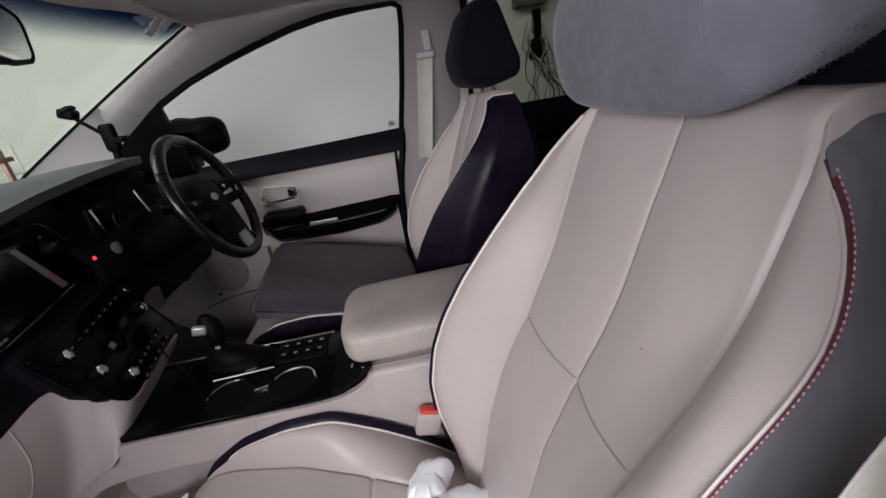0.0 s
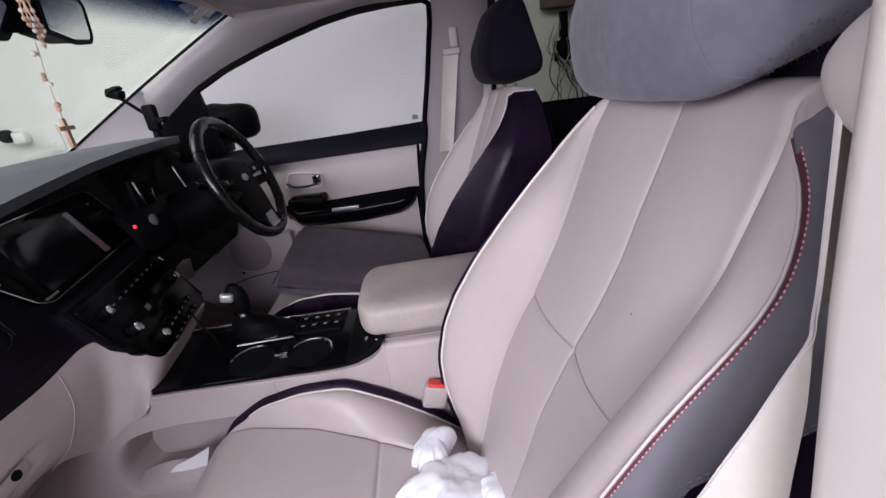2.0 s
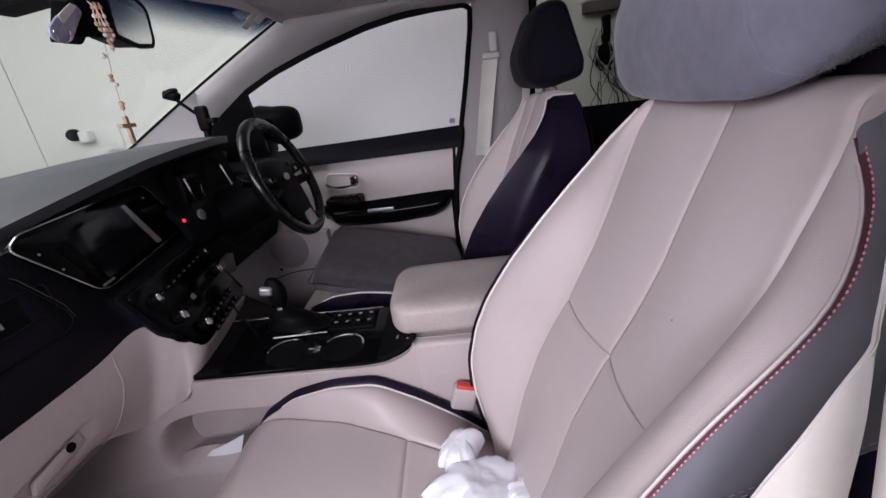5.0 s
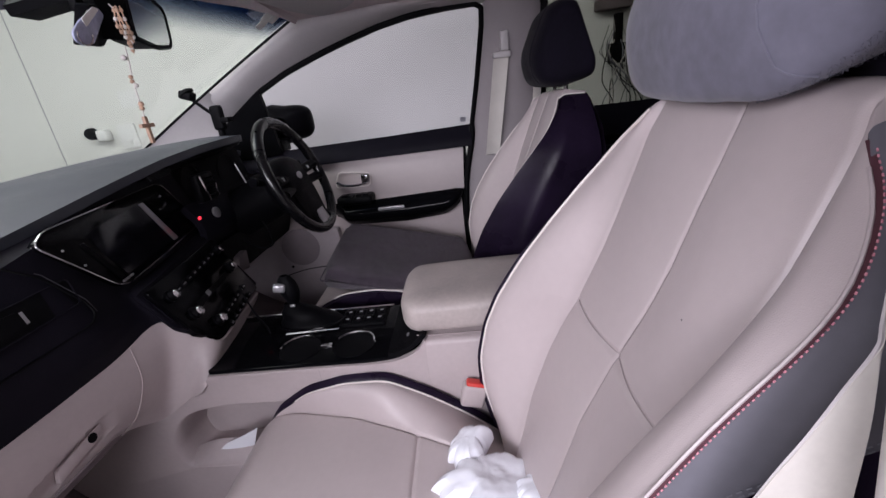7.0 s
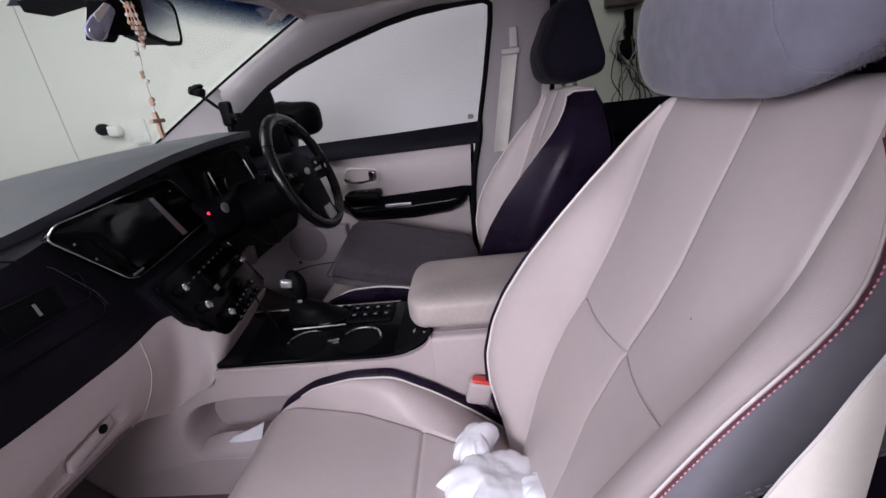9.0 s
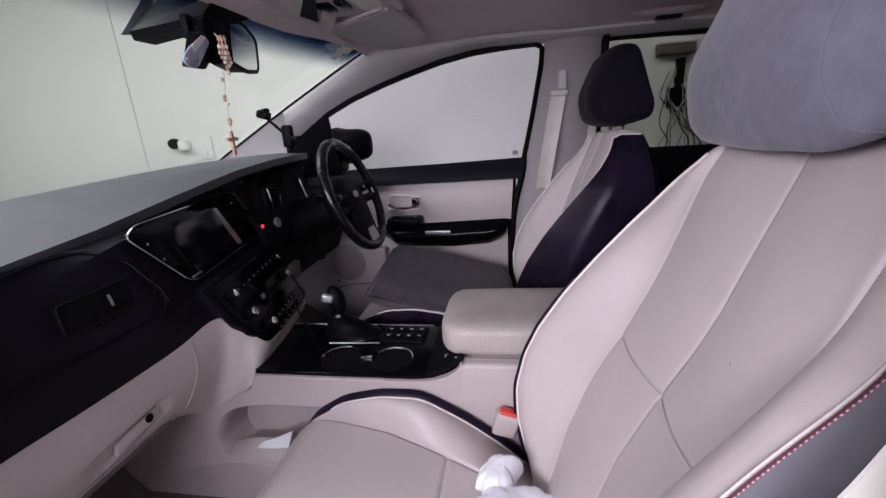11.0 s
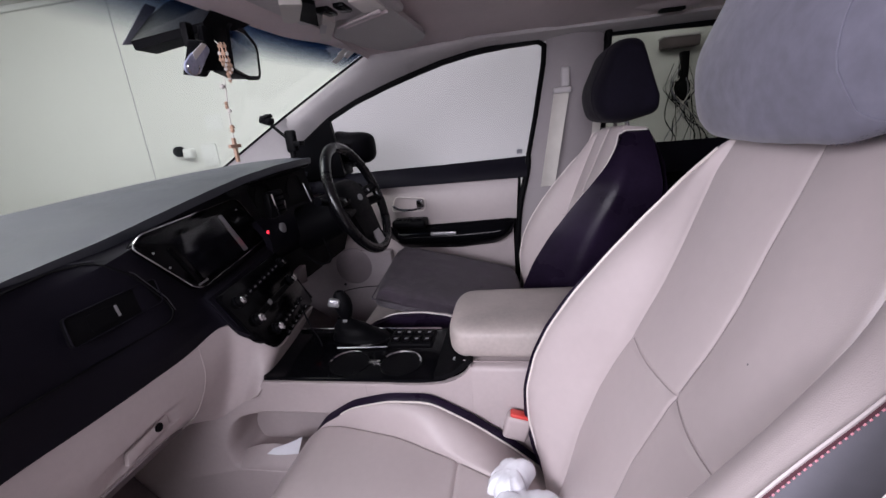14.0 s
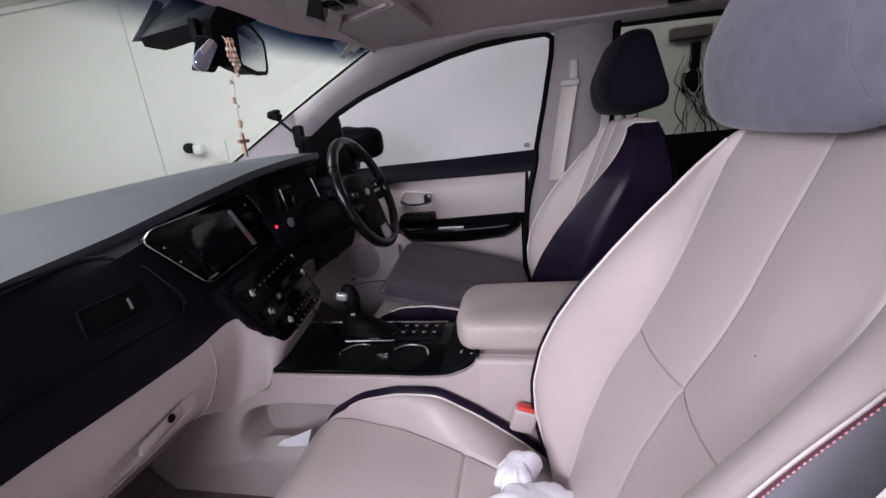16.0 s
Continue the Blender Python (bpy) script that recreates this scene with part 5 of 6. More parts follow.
part("kick_panel", box(-1.15, -0.52, 0.80, 0.85, 0.44, 0.80, 0.01), KICK, side)
part("speaker_cover", turned([(0.084, 0), (0.084, 0.003), (0.076, 0.006), (0.02, 0.007)], axes((-0.70, 0.800, 0.735), (1, 0, 0), (0, 0, 1)), 36), SPEAKER, side, "round speaker cover")
part("screw", turned([(0.006, 0), (0.006, 0.002), (0.003, 0.003)], axes((-0.755, 0.799, 0.648), (1, 0, 0), (0, 0, 1)), 12), RUBBER, side)
part("speaker_joint", tube(spline([(-0.82, 0.795, 0.60), (-0.70, 0.795, 0.63), (-0.55, 0.795, 0.64)], 10), 0.002, 5), RUBBER, side)

# ---- steering wheel ----
WC = Vector((-0.492, 0.447, 1.099))
WM = axes(WC, (0, 1, 0), (-0.127, 0, 0.359))
wheel = thing("steering_wheel", "black leather steering wheel with silver lower spoke", "steering wheel", WC)


def on_wheel(r, deg, c=0.0):
    return WM @ Vector((r * math.cos(radians(deg)), r * math.sin(radians(deg)), c))


part("rim", tube([on_wheel(0.184, d) for d in np.linspace(0, 360, 73)[:-1]], 0.0165, 14, True), WHEEL_LEATHER, wheel, "black leather rim")
for d in (35, 145, 215, 325):
    part("rim_joint", tube([on_wheel(0.184, d - 0.6), on_wheel(0.184, d + 0.6)], 0.0172, 14), RUBBER, wheel)
hub = part("hub", surface(lambda u, v: tuple(WM @ Vector(((lambda c: math.copysign(abs(c) ** 0.7, c))(math.cos(u * 2 * math.pi)) * 0.108 * math.sqrt(max(0, 1 - v * v)) ** 0.5, (lambda c: math.copysign(abs(c) ** 0.7, c))(math.sin(u * 2 * math.pi)) * 0.092 * math.sqrt(max(0, 1 - v * v)) ** 0.5 - 0.012, -0.045 + 0.05 * v))), np.linspace(0, 1, 33)[:-1], np.linspace(-0.5, 1, 12), 0, True), BLACK_PLASTIC, wheel, "black airbag cover")
part("badge", turned([(0.019, 0), (0.019, 0.002), (0.013, 0.003)], WM @ Matrix.Translation((0, 0.002, 0.0045)) @ Matrix.Diagonal((1, 0.6, 1, 1)), 24), SILVER, hub, "plain oval metal badge")
for a0, b0, a1, b1 in ((-0.06, 0.01, -0.165, 0.015), (0.06, 0.01, 0.165, 0.015), (-0.06, -0.025, -0.160, -0.030), (0.06, -0.025, 0.160, -0.030), (-0.03, -0.06, -0.05, -0.165), (0.03, -0.06, 0.05, -0.165)):
    part("spoke", tube([WM @ Vector((a0, b0, -0.02)), WM @ Vector(((a0 + a1) / 2, (b0 + b1) / 2, -0.018)), WM @ Vector((a1, b1, -0.004))], 0.021, 10, flat=0.7), BLACK_PLASTIC, wheel)
part("lower_spoke", surface(lambda u, v: tuple(WM @ Vector(((u - 0.5) * (0.17 - 0.04 * v), -0.045 - 0.125 * v, -0.020 + 0.010 * math.sin(math.pi * u)))), np.linspace(0, 1, 9), np.linspace(0, 1, 7), 0.014), BLACK_PLASTIC, wheel, "broad black lower spoke")
part("lower_spoke_trim", surface(lambda u, v: tuple(WM @ Vector(((u - 0.5) * (0.05 + 0.03 * v), -0.122 - 0.046 * v, 0.0 + 0.004 * math.sin(math.pi * u)))), np.linspace(0, 1, 9), np.linspace(0, 1, 7), 0.006), SILVER, wheel, "satin silver lower spoke trim")
for sx in (-1, 1):
    for k in range(3):
        part("wheel_button", box(-0.006, 0.006, -0.006, 0.006, -0.002, 0.004, 0.002), SILVER if k == 1 else GLOSS, wheel).data.transform(WM @ Matrix.Translation((sx * (0.092 + 0.018 * k), 0.012, -0.002)))
col = thing("steering_column", "black steering column shroud with stalks", "steering column", (-0.62, 0.44, 1.0))
part("shroud", tube([WM @ Vector((0, -0.01, -0.03)), WM @ Vector((0, -0.015, -0.12)), WM @ Vector((0, -0.02, -0.25))], lambda t: 0.070 + 0.012 * t, 20), BLACK_PLASTIC, col)
part("stalk", tube([WM @ Vector((-0.04, 0.01, -0.06)), WM @ Vector((-0.12, 0.03, -0.055)), WM @ Vector((-0.17, 0.04, -0.05))], lambda t: 0.007 + 0.005 * t, 10), BLACK_PLASTIC, col, "black indicator stalk")
part("stalk_end", tube([WM @ Vector((-0.172, 0.041, -0.05)), WM @ Vector((-0.182, 0.043, -0.05))], 0.0135, 12), GLOSS, col)
part("stalk", tube([WM @ Vector((0.04, 0.01, -0.06)), WM @ Vector((0.12, 0.03, -0.055)), WM @ Vector((0.17, 0.04, -0.05))], lambda t: 0.007 + 0.005 * t, 10), BLACK_PLASTIC, col)
part("card", plate(rounded([(-0.022, -0.030), (0.022, -0.030), (0.022, 0.030), (-0.022, 0.030)], 0.003, 2), axes((-0.617, 0.335, 1.145), (-0.25, 0.45, 0), (-0.3, 0, 1)), 0.003), SILVER, col, "small grey card by the column")
part("loose_cable", tube(spline([(-0.575, 0.30, 1.0), (-0.560, 0.30, 0.955), (-0.562, 0.30, 0.925), (-0.585, 0.30, 0.916), (-0.615, 0.30, 0.922), (-0.65, 0.30, 0.95)], 24), 0.0028, 6), RUBBER, col)
tagged(part("charging_cable", tube(spline([(-0.520, 0.0, 0.925), (-0.504, -0.018, 0.910), (-0.488, -0.022, 0.86), (-0.472, -0.02, 0.825), (-0.462, -0.026, 0.802)], 24), 0.0022, 6), RUBBER), "thin black charging cable hanging onto the console tray", "cable")

# ---- windscreen area ----
tagged(part("header_trim", surface(lambda u, v: tuple((Vector(screen_pt(u, 0.985)) + Vector((0.015, 0, 0.016)) * soft((abs(u) - 0.3) / 0.4)).lerp(Vector(roof(u * 0.92, 0.0)) + Vector((0.02, 0, -0.006)), v)), np.linspace(-0.96, 0.96, 25), np.linspace(0, 1, 5), -0.02), HEADLINER), "grey roof lining edge above the windscreen", "trim", kind="structure")
tagged(part("windscreen_seal", tube([Vector(screen_pt(1, v)) + Vector((0.010, -0.012 - 0.012 * (1 - v), -0.006)) for v in np.linspace(0, 1, 24)], 0.0045, 6), RUBBER), "black windscreen edge seal", "seal", kind="structure")
tagged(part("cowl", surface(lambda u, v: tuple(Vector(screen_pt(u, 0.0)) + Vector((0.035 - 0.07 * v, 0, 0.008 - 0.03 * v))), np.linspace(-1, 1, 25), np.linspace(0, 1, 4), 0.01), RUBBER), "black cowl strip at the windscreen base", "trim", kind="structure")
mirror = thing("rear_view_mirror", "black framed rear view mirror reflecting the pale wall", "mirror", (-0.58, 0.04, 1.49))
MM = axes((-0.575, 0.045, 1.492), (-0.33, 0.94, 0.0), (0.06, 0, 1))
frame_line = rounded([(-0.062, -0.028), (0.070, -0.030), (0.178, -0.016), (0.197, -0.002), (0.203, 0.056), (0.186, 0.070), (0.080, 0.082), (-0.030, 0.070), (-0.055, 0.056)], 0.012, 4)
part("shell", plate(frame_line, MM, 0.042, 0.006, 3), BLACK_PLASTIC, mirror)
part("rim", tube([MM @ Vector((p[0], p[1], 0.001)) for p in frame_line], 0.0035, 6, True), RUBBER, mirror, "black rounded rim")
part("mirror_glass", plate([(0.078 + (p[0] - 0.078) * 0.93, 0.022 + (p[1] - 0.022) * 0.86) for p in frame_line], MM @ Matrix.Translation((0, 0, 0.0015)), 0.002), MIRROR, mirror, "silvered glass")
part("back_shell", surface(lambda u, v: tuple(MM @ Vector((-0.058 - 0.066 * math.sin(math.pi * u), -0.026 + 0.082 * v - 0.010 * math.sin(math.pi * u), -0.004 - 0.046 * u))), np.linspace(0, 1, 9), np.linspace(0, 1, 5), 0.004), BLACK_PLASTIC, mirror)
part("stem", tube([(-0.60, 0.02, 1.50), (-0.63, 0.02, 1.55), (-0.64, 0.02, 1.59)], 0.012, 10), BLACK_PLASTIC, mirror)
housing = thing("sensor_housing", "black wedge-shaped sensor cover at the top of the windscreen", "sensor cover", (-0.66, 0, 1.55))


def wedge(u, v):
    """Hollow wedge: outline round u, from its windscreen end to the rear."""
    pts = [(-0.120, 1.530), (-0.114, 1.514), (-0.058, 1.514), (0.045, 1.549), (0.150, 1.590), (0.165, 1.640), (0.01, 1.632), (-0.055, 1.588)]
    t = u * len(pts)
    i = int(t) % len(pts)
    p, q = Vector(pts[i]), Vector(pts[(i + 1) % len(pts)])
    r = p.lerp(q, t - int(t))
    k = 1 - 0.16 * v
    return (-0.72 + 0.16 * v, 0.005 + (r.x + 0.03) * k, 1.57 + (r.y - 1.57) * k + 0.012 * v)


wb = surface(wedge, np.linspace(0, 1, 33)[:-1], np.linspace(0, 1, 5), 0, True)
bmesh.ops.holes_fill(wb, edges=[ed for ed in wb.edges if ed.is_boundary])
part("cover", wb, BLACK_PLASTIC, housing)
part("glass_strip", plate([(-0.098, 1.522), (-0.070, 1.527), (0.018, 1.616), (-0.012, 1.616)], axes((-0.728, 0, 0), (0, 1, 0), (0, 0, 1)), 0.003), SLATE, housing, "grey strip where the cover meets the glass")
cam_thing = thing("dash_camera", "black dash camera with a blue-grey film on its face", "dash camera", (-0.585, -0.085, 1.48))
CM = axes((-0.560, -0.085, 1.483), (-0.15, 0.98, 0.0), (0.2, 0, 1))
part("body", plate(rounded([(-0.044, -0.040), (0.003, -0.038), (0.036, -0.006), (0.044, 0.036), (-0.020, 0.026)], 0.006, 3), CM, 0.022, 0.004), BLACK_PLASTIC, cam_thing)
part("screen_film", plate(rounded([(-0.084, -0.024), (-0.080, -0.036), (-0.060, -0.042), (-0.034, -0.035), (0.006, 0.014), (-0.010, 0.024), (-0.062, -0.004)], 0.006, 3), CM @ Matrix.Translation((0, 0, 0.006)), 0.003, 0.001), BLUE_FILM, cam_thing, "blue-grey film")
part("film_flap", plate(rounded([(-0.062, -0.001), (-0.028, 0.022), (-0.012, 0.020), (-0.052, -0.012)], 0.003, 2), CM @ Matrix.Translation((0, 0, 0.009)), 0.001), SOCKET_WHITE, cam_thing, "pale curled corner of the film")
part("lens_ring", tube([CM @ Vector((-0.059 + 0.019 * math.cos(a), -0.026 + 0.014 * math.sin(a), 0.008)) for a in np.linspace(0.9 * math.pi, 2.1 * math.pi, 17)], 0.0016, 5), CHROME, cam_thing)
part("bracket", box(-0.60, -0.585, -0.09, -0.07, 1.505, 1.55, 0.003), BLACK_PLASTIC, cam_thing)

rosary = thing("rosary", "wooden rosary with a small cross hanging from the mirror", "rosary", (-0.53, -0.1, 1.50))
part("cord", tube(spline([(-0.600, 0.014, 1.46), (-0.600, 0.010, 1.43), (-0.600, 0.003, 1.39), (-0.600, 0.0, 1.325)], 20), 0.0014, 5), CREAM, rosary)
for k in range(4):
    sway = 0.004 * math.sin(2.3 * k)
    strand = spline([(-0.590 + 0.003 * k, 0.006 + sway, 1.527), (-0.586 + 0.003 * k, -0.006 + 0.004 * k, 1.492), (-0.588 + 0.002 * k, 0.008 + 0.003 * k, 1.472), (-0.592, 0.020 - 0.002 * k, 1.446 + 0.004 * k)], 15)
    part("cord", tube(strand, 0.0012, 5), WOOD, rosary)
    for j, q in enumerate(strand[1:-1:2]):
        part("bead", turned([(0.0012, -0.0040), (0.0030, -0.002), (0.0034, 0), (0.0030, 0.002), (0.0012, 0.0040)], Matrix.Translation(q), 10), (WOOD, CREAM, WOOD)[(j + k) % 3], rosary)
rng = random.Random(4)
for k, (z, r) in enumerate(((1.438, .0052), (1.402, .004), (1.394, .004), (1.386, .004), (1.350, .0052), (1.342, .0045))):
    part("bead", turned([(r * 0.35, -r), (r * 0.85, -r * 0.5), (r, 0), (r * 0.85, r * 0.5), (r * 0.35, r)], pose(-0.600 + rng.uniform(-.002, .002), 0.005 + rng.uniform(-.003, .003) - 0.02 * (1.45 - z) * (z < 1.45), z), 12), WOOD if k % 3 else CREAM, rosary)
part("cross_upright", box(-0.603, -0.597, -0.005, 0.003, 1.272, 1.326, 0.001), WOOD, rosary, "small wooden cross")
part("cross_bar", box(-0.6035, -0.5965, -0.018, 0.016, 1.304, 1.312, 0.001), WOOD, rosary)

for bead in rosary.children:
    bead.data.transform(Matrix.Translation((0.07, -0.099, 1.301)) @ Matrix.Diagonal((1, 1, 0.89, 1)) @ Matrix.Translation((0, 0, -1.3)))
part("hanging_loop", tube([(-0.521, -0.094, 1.500), (-0.56, -0.05, 1.520), (-0.600, 0.01, 1.528)], 0.0012, 5), CREAM, rosary)

mount = thing("phone_holder", "black suction phone holder standing on the dash corner", "phone holder", (-0.79, 0.62, 1.24))
part("clamp", box(-0.815, -0.775, 0.605, 0.635, 1.262, 1.345, 0.010, 3), BLACK_PLASTIC, mount)
part("grip", box(-0.782, -0.752, 0.600, 0.64, 1.285, 1.303, 0.004), BLACK_PLASTIC, mount)
part("foot", turned([(0.026, 0), (0.026, 0.008), (0.012, 0.018), (0.010, 0.05)], pose(-0.797, 0.62, 1.225), 18), BLACK_PLASTIC, mount)
part("arm", tube([(-0.812, 0.62, 1.318), (-0.84, 0.61, 1.350), (-0.862, 0.60, 1.376)], 0.0055, 8), BLACK_PLASTIC, mount)
part("ball_head", moved(box(-0.022, 0.022, -0.02, 0.02, -0.014, 0.014, 0.008, 3), pose(-0.868, 0.60, 1.386, 0, 20, 0)), BLACK_PLASTIC, mount)
part("sucker", turned([(0.026, 0), (0.024, 0.007), (0.010, 0.014)], pose(-0.868, 0.60, 1.392, 0, -25, 0), 18), RUBBER, mount)

visor = thing("sun_visor", "grey cloth sun visor folded up under the roof", "sun visor", (-0.36, 0.5, 1.58))
part("panel", plate(rounded([(-0.252, 0.149), (-0.238, 0.20), (-0.222, 0.54), (-0.275, 0.64), (-0.385, 0.768), (-0.452, 0.60), (-0.475, 0.39), (-0.420, 0.278)], [0.02, 0.03, 0.06, 0.06, 0.05, 0.05, 0.03, 0.02], 5), Matrix.Translation((0, 0, 1.606)), 0.018, 0.006, 3), PILLAR, visor, "cloth covered visor panel")
for k in range(2):
    part("hinge_rod", tube([(-0.412 + 0.016 * k, 0.268 + 0.010 * k, 1.583), (-0.262 + 0.012 * k, 0.164 + 0.014 * k, 1.583)], 0.004, 8), HEADLINER, visor, "pale hinge rod")
oh = thing("overhead_console", "beige overhead console with map lamps and open compartment", "overhead console", (-0.45, 0.15, 1.6))
part("base", box(-0.50, -0.22, -0.06, 0.24, 1.592, 1.612, 0.008, 3), PILLAR, oh)
part("compartment", plate(rounded([(-0.384, 0.016), (-0.372, 0.050), (-0.446, 0.225), (-0.462, 0.140)], 0.008, 2), Matrix.Translation((0, 0, 1.592)), 0.010, 0.001), RUBBER, oh, "dark open compartment")
part("clip", plate(rounded([(-0.425, -0.010), (-0.384, 0.012), (-0.452, 0.130), (-0.474, 0.142), (-0.490, 0.126)], [0.005, 0.005, 0.012, 0.014, 0.012], 4), Matrix.Translation((0, 0, 1.600)), 0.024, 0.006, 3), CREAM, oh, "cream lamp cover")
part("clip", plate(rounded([(-0.390, 0.126), (-0.384, 0.185), (-0.474, 0.362), (-0.488, 0.362), (-0.494, 0.338)], [0.008, 0.012, 0.012, 0.008, 0.008], 4), Matrix.Translation((0, 0, 1.600)), 0.026, 0.006, 3), CREAM, oh, "cream visor clip")
part("clip_slot", plate(rounded([(-0.415, 0.165), (-0.408, 0.185), (-0.446, 0.262), (-0.455, 0.245)], 0.004, 2), Matrix.Translation((0, 0, 1.5735)), 0.002), PILLAR, oh)
part("switch", box(-0.40, -0.365, 0.10, 0.16, 1.583, 1.594, 0.003), GLOSS, oh)
part("switch", box(-0.35, -0.325, 0.09, 0.15, 1.583, 1.594, 0.003), GLOSS, oh)
part("map_lamp", box(-0.31, -0.25, 0.08, 0.18, 1.586, 1.594, 0.003), PIPING, oh)
for k, (su, sv) in enumerate(((0.795, 0.985), (0.82, 0.945), (0.85, 0.985))):
    tagged(part("sticker", plate(rounded([(-0.030, -0.020), (0.028, -0.022), (0.030, 0.018), (-0.026, 0.022)], 0.004, 2), axes(Vector(screen_pt(su, sv)) + Vector((0.012, -0.003, -0.012)), (-0.12, 1, 0), (0.8, 0, 0.55)), 0.001), SOCKET_WHITE), "small pale torn sticker on the windscreen", "sticker", group="windscreen stickers")
handle = thing("grab_handle_recess", "moulded roof grab handle seat with a dark slot", "grab handle", (0.55, 0.66, 1.6))
part("base", surface(lambda u, v: (0.545 + 0.115 * math.cos(2 * math.pi * u) * (1 - 0.75 * v), 0.665 + 0.055 * math.sin(2 * math.pi * u) * (1 - 0.75 * v), 1.612 - 0.016 * math.sin(v * math.pi / 2)), np.linspace(0, 1, 33)[:-1], np.linspace(0, 1, 7), 0, True), HEADLINER, handle)
part("slot", box(0.50, 0.575, 0.640, 0.672, 1.588, 1.598, 0.004), RUBBER, handle, "dark slot")

# ---- driver's belt ----
belt = thing("driver_seat_belt", "cream driver's seat belt hanging from the pillar anchor", "seat belt", (0.2, 0.82, 1.2))


def belt_pt(t):
    return Vector((0.219, 0.798, 1.396)).lerp(Vector((0.166, 0.850, 1.035)), t)


part("webbing", surface(lambda u, v: tuple(belt_pt(v) + Vector((0.056 * (u - 0.5), 0.006 * math.sin(math.pi * u), 0))), np.linspace(0, 1, 5), np.linspace(0, 1, 12), 0.0015), WEBBING, belt, "cream belt webbing")
part("anchor", box(0.188, 0.253, 0.786, 0.829, 1.386, 1.408, 0.006, 3), PILLAR, belt)
part("slider", box(0.216, 0.246, 0.781, 0.820, 1.408, 1.475, 0.006, 3), PILLAR, belt)
part("rear_strand", surface(lambda u, v: (0.335 + 0.03 * u - 0.005 * v, 0.80 + 0.10 * v, 1.33 - 0.25 * v), np.linspace(0, 1, 4), np.linspace(0, 1, 8), 0.0015), WEBBING, belt)

# ---- passenger's pillar and belt ----
pil = thing("passenger_pillar_trim", "cream moulded trim of the passenger side door pillar", "trim", (0.3, -0.85, 0.42), kind="structure")


def pillar_p(u, v):
    """From the outer face round a soft corner to the inner face."""
    z = 0.42 + 1.20 * v
    x0 = ramp(z, [(0.42, 0.228), (1.05, 0.208), (1.131, 0.200), (1.175, 0.194), (1.237, 0.186), (1.32, 0.184), (1.62, 0.22)])
    ye = ramp(z, [(0.42, -0.779), (1.0, -0.758), (1.237, -0.752), (1.32, -0.746), (1.62, -0.730)])
    if u < 0.4:
        return (x0, -0.95 + (ye - 0.012 + 0.95) * u / 0.4, z)
    if u < 0.6:
        a = (u - 0.4) / 0.2 * math.pi / 2
        return (x0 + 0.012 * (1 - math.cos(a)), ye - 0.012 + 0.012 * math.sin(a), z)
    return (x0 + 0.012 + 0.28 * (u - 0.6) / 0.4, ye - 0.02 * (u - 0.6), z)


part("cover", surface(pillar_p, np.linspace(0, 1, 31), np.linspace(0, 1, 25), -0.02), CREAM, pil)
part("belt_guide", surface(lambda u, v: (lambda a, k: (0.217 + 0.023 * math.cos(a) * k, -0.745 - 0.030 + 0.060 * v, 1.297 + 0.034 * math.sin(a) * k))(u * 2 * math.pi, math.sin(math.pi * (0.5 + 0.47 * v)) ** 0.5), np.linspace(0, 1, 29)[:-1], np.linspace(0, 1, 12), 0, True), CREAM, pil, "rounded cream belt guide cover")
pbelt = thing("passenger_seat_belt", "cream passenger seat belt hanging twisted from its guide", "seat belt", (0.2, -0.74, 1.1))
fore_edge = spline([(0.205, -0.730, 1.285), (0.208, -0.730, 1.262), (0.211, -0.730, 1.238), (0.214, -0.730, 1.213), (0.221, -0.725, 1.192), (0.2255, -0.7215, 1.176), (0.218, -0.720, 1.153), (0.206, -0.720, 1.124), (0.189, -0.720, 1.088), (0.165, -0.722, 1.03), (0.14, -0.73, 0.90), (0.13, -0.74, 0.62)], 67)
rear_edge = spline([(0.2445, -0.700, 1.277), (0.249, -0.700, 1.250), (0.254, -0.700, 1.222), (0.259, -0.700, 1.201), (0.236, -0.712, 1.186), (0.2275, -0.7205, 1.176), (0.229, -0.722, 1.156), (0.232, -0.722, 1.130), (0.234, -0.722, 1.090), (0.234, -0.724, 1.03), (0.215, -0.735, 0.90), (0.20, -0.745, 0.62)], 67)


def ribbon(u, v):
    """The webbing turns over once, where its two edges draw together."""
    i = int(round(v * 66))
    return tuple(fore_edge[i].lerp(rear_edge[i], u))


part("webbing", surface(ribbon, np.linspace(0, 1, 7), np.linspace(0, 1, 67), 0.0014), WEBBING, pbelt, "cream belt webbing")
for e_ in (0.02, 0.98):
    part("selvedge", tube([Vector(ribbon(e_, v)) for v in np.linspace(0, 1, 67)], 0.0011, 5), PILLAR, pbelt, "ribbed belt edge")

# ---- loose things ----
def crumple(cx, cy, cz, rx, ry, rz, seed, n=34):
    """A crushed thin plastic wrapper, resting flat below."""
    o = Vector((seed * 3.1, seed * 1.7, 0))

    def f(u, v):
        a, b = u * 2 * math.pi, (v - 0.5) * math.pi
        d = Vector((math.cos(a) * math.cos(b), math.sin(a) * math.cos(b), math.sin(b)))
        k = 1 + 0.30 * noise.noise(d * 1.5 + o) + 0.24 * (0.4 - abs(noise.noise(d * 2.0 + o))) + 0.05 * (0.3 - abs(noise.noise(d * 5.5 + o)))
        p = Vector((cx + d.x * rx * k, cy + d.y * ry * k, cz + d.z * rz * k))
        p.z = max(p.z, cz - rz * 0.55 + 0.004 * noise.noise(d * 5))
        return tuple(p)
    return surface(f, np.linspace(0, 1, n)[:-1], np.linspace(0.001, 0.999, n // 2), 0, True)


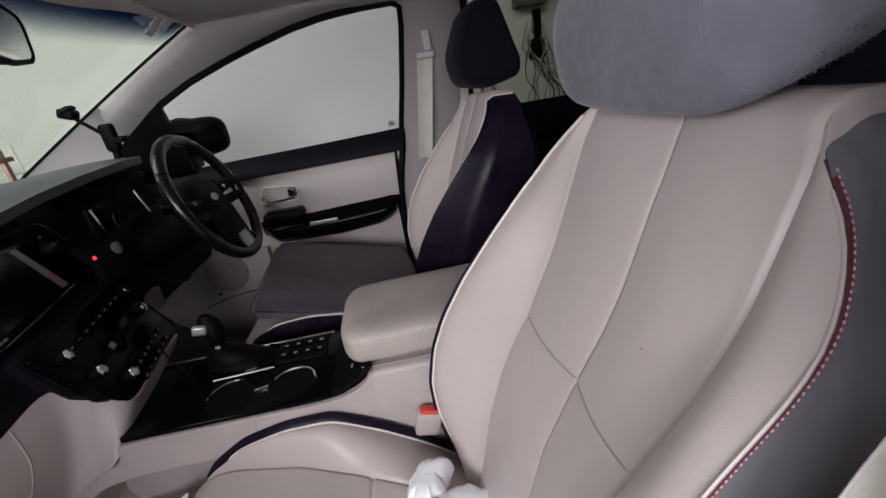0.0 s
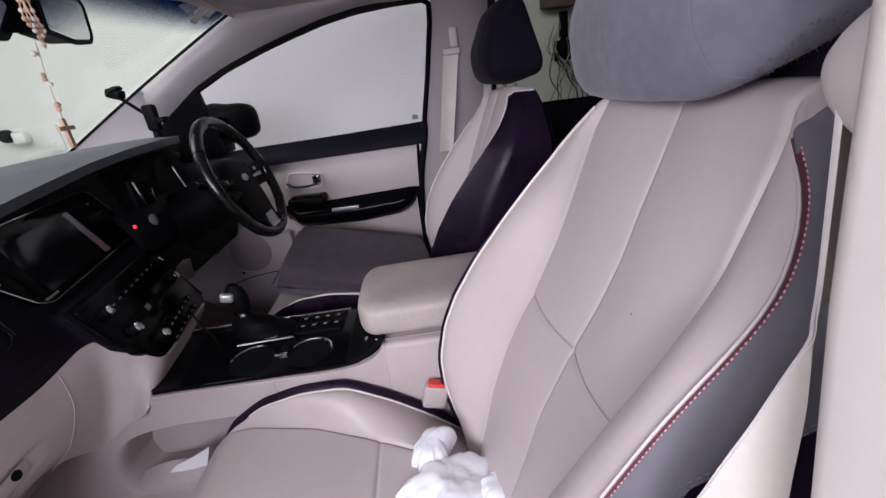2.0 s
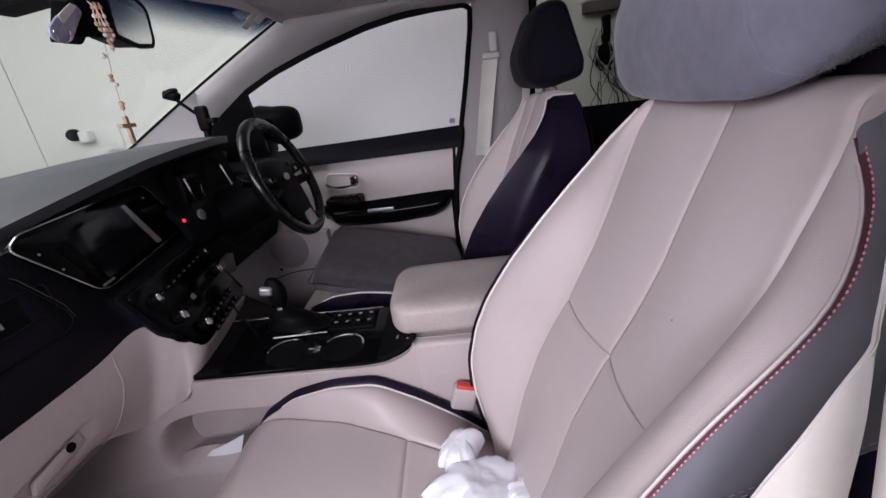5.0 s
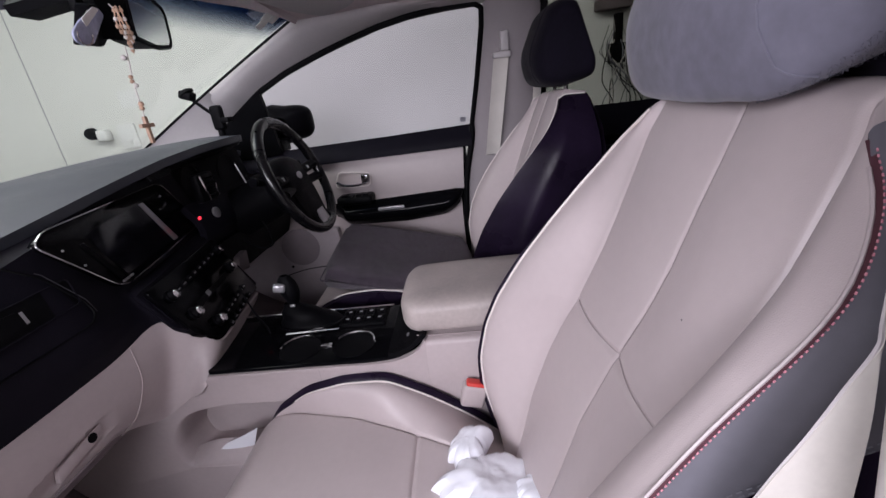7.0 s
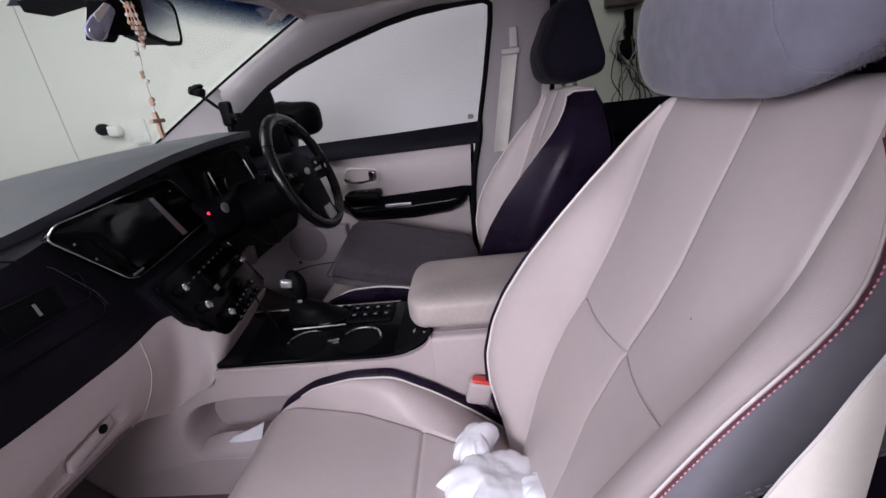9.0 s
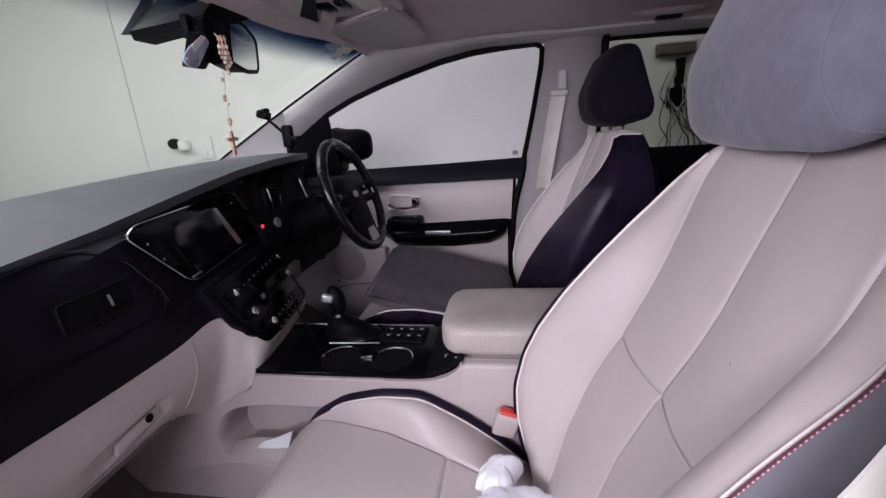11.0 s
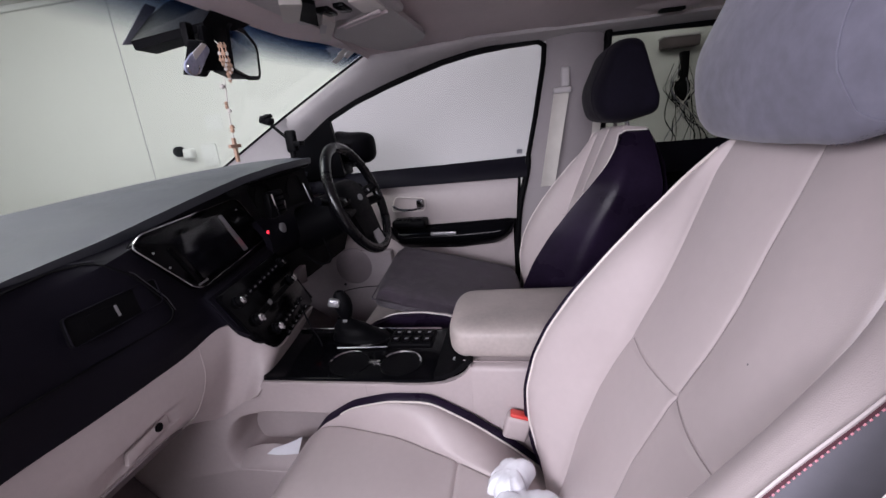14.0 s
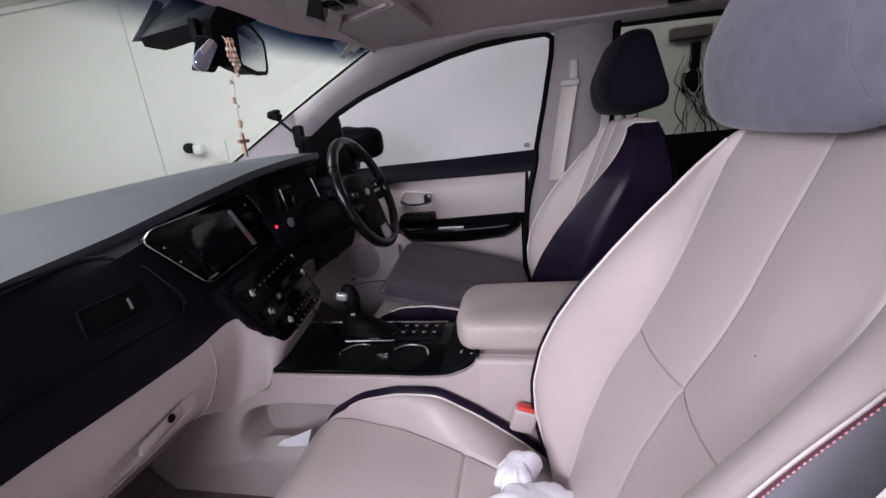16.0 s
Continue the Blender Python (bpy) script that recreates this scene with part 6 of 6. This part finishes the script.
def film_sheet(cx, cy, z0, rx, ry, high, seed, turn=0.0):
    """A thin crushed sheet with an uneven outline and sharp folds, standing up from the seat in the middle."""
    o = Vector((seed * 3.1, seed * 1.7, seed))
    ct, st = math.cos(turn), math.sin(turn)

    def f(u, v):
        a = u * 2 * math.pi
        d = Vector((math.cos(a), math.sin(a), 0))
        edge = 1 + 0.30 * noise.noise(d * 1.3 + o) + 0.26 * noise.noise(d * 3.1 + o) + 0.10 * noise.noise(d * 7 + o)
        x, y = d.x * rx * v * edge, d.y * ry * v * edge
        q = Vector((x * 15, y * 15, 0)) + o
        fold = 1 - 1.3 * abs(noise.noise(q * 0.7)) + 0.22 * (0.4 - abs(noise.noise(q * 1.9))) + 0.10 * (0.4 - abs(noise.noise(q * 4.7)))
        z = high * (1 - v ** 4.0) ** 0.5 * (0.62 + 0.38 * fold) + 0.003 * noise.noise(q * 1.7) + 0.003
        return (cx + x * ct - y * st, cy + x * st + y * ct, z0 + max(0.0, z))
    return surface(f, np.linspace(0, 1, 57)[:-1], np.linspace(0.01, 1, 24), 0, True)


WRAP = material("glossy_white_film", (0.88, 0.90, 0.96), 0.16, 0, 0.15, 60, 0.03, 25)
wrap = thing("plastic_wrapper", "crumpled glossy white plastic wrapper lying on the passenger seat", "wrapper", (0.03, -0.36, 0.69))
part("film", film_sheet(0.046, -0.395, 0.683, 0.086, 0.078, 0.048, 2), WRAP, wrap)
part("film_tip", film_sheet(0.004, -0.318, 0.692, 0.036, 0.046, 0.042, 5, -0.25), WRAP, wrap)
part("film_tail", film_sheet(0.118, -0.420, 0.690, 0.036, 0.044, 0.046, 8, 1.2), WRAP, wrap)
tagged(part("paper_slip", surface(lambda u, v: (-0.590 + 0.085 * u + 0.02 * v, -0.155 - 0.004 * math.sin(3 * u), 0.578 + 0.050 * v * (0.35 + 0.65 * u) + 0.006 * u), np.linspace(0, 1, 7), np.linspace(0, 1, 6), 0.002), PAPER), "folded white paper slip tucked in the console pocket", "paper")
tagged(part("paper_scrap", crumple(-0.62, -0.36, 0.437, 0.03, 0.028, 0.018, 11, 20), PAPER), "small white paper scrap on the car floor", "paper")

# ---- on the garage wall ----
sock = thing("wall_socket", "white wall socket with a dark plug beside it", "socket", (-2.06, 1.79, 1.26))
SM = axes((-2.06, WALL_Y - 0.004, 1.258), (1, 0, 0), (0, 0, 1))
part("plate", plate(rounded([(-0.060, -0.075), (0.060, -0.075), (0.060, 0.075), (-0.060, 0.075)], 0.012, 3), SM @ Matrix.Translation((0, 0, 0.010)), 0.012, 0.003), SOCKET_WHITE, sock)
part("rocker", plate(rounded([(-0.018, -0.055), (0.018, -0.055), (0.018, -0.02), (-0.018, -0.02)], 0.004, 2), SM @ Matrix.Translation((0, 0, 0.016)), 0.007, 0.002), SOCKET_WHITE, sock)
tap = thing("wall_plug", "white adaptor with a round dark plug in it", "plug", (-2.24, 1.78, 1.3))
part("adaptor", box(-2.235, -2.165, WALL_Y - 0.06, WALL_Y - 0.001, 1.245, 1.315, 0.014, 3), SOCKET_WHITE, tap)
part("plug", turned([(0.036, 0), (0.036, 0.03), (0.028, 0.045), (0.02, 0.05)], axes((-2.262, WALL_Y - 0.03, 1.297), (1, 0, 0), (0, 0, 1)), 20), RUBBER, tap, "dark round plug")
# bright reflection put in as a flat white plate on the wall
tagged(part("wall_reflection", plate(rounded([(-0.062, -0.05), (0.062, -0.05), (0.062, 0.05), (-0.062, 0.05)], 0.004, 2), axes((-1.978, WALL_Y - 0.002, 1.471), (1, 0, 0), (0, 0, 1)), 0.002), SOCKET_WHITE), "white plate painting a bright reflection before the wall", "card")
tagged(part("cornice", box(-5.2, 5.0, WALL_Y - 0.03, WALL_Y, 2.31, 2.35, 0.008), CEIL), "white cornice where wall and ceiling meet", "trim", kind="structure")
wbx = thing("meter_box", "dusty grey cable box on the wall with wires below it", "cable box", (0.93, 1.77, 1.6))
part("box", box(0.845, 1.03, WALL_Y - 0.09, WALL_Y - 0.001, 1.600, 1.652, 0.008), CARPET, wbx)
part("dust_cover", box(0.840, 1.035, WALL_Y - 0.095, WALL_Y - 0.001, 1.652, 1.660, 0.002), PILLAR, wbx)
part("junction", box(0.925, 1.01, WALL_Y - 0.06, WALL_Y - 0.001, 1.325, 1.43, 0.006), RUBBER, wbx)
part("conduit", box(0.955, 0.995, WALL_Y - 0.05, WALL_Y - 0.001, 1.42, 1.58, 0.004), RUBBER, wbx)
r = random.Random(9)
for k in range(22):
    x0, x1 = 0.90 + 0.12 * r.random(), 0.90 + 0.34 * r.random()
    pts = [(x0, WALL_Y - 0.03, 1.56 - 0.2 * r.random()), (x0 + r.uniform(-.05, .05), WALL_Y - 0.05 - 0.03 * r.random(), 1.38), ((x0 + x1) / 2 + r.uniform(-.05, .05), WALL_Y - 0.04, 1.24), (x1 + r.uniform(-.03, .03), WALL_Y - 0.05, 1.12), (x1 + r.uniform(-.06, .06), WALL_Y - 0.03, 0.9 + 0.1 * r.random())]
    part("wire", tube(spline(pts, 26), r.choice((0.0014, 0.002, 0.003)), 5), r.choice((RUBBER, RUBBER, THREAD, CREAM)), wbx)
part("window_mark", plate(rounded([(-0.012, -0.010), (0.012, -0.010), (0.012, 0.010), (-0.012, 0.010)], 0.003, 2), axes((0.058, side_y(1.178) + 0.004, 1.178), (1, 0, 0), (0, -0.26, 1)), 0.001), THREAD, door, "small etched glass mark")
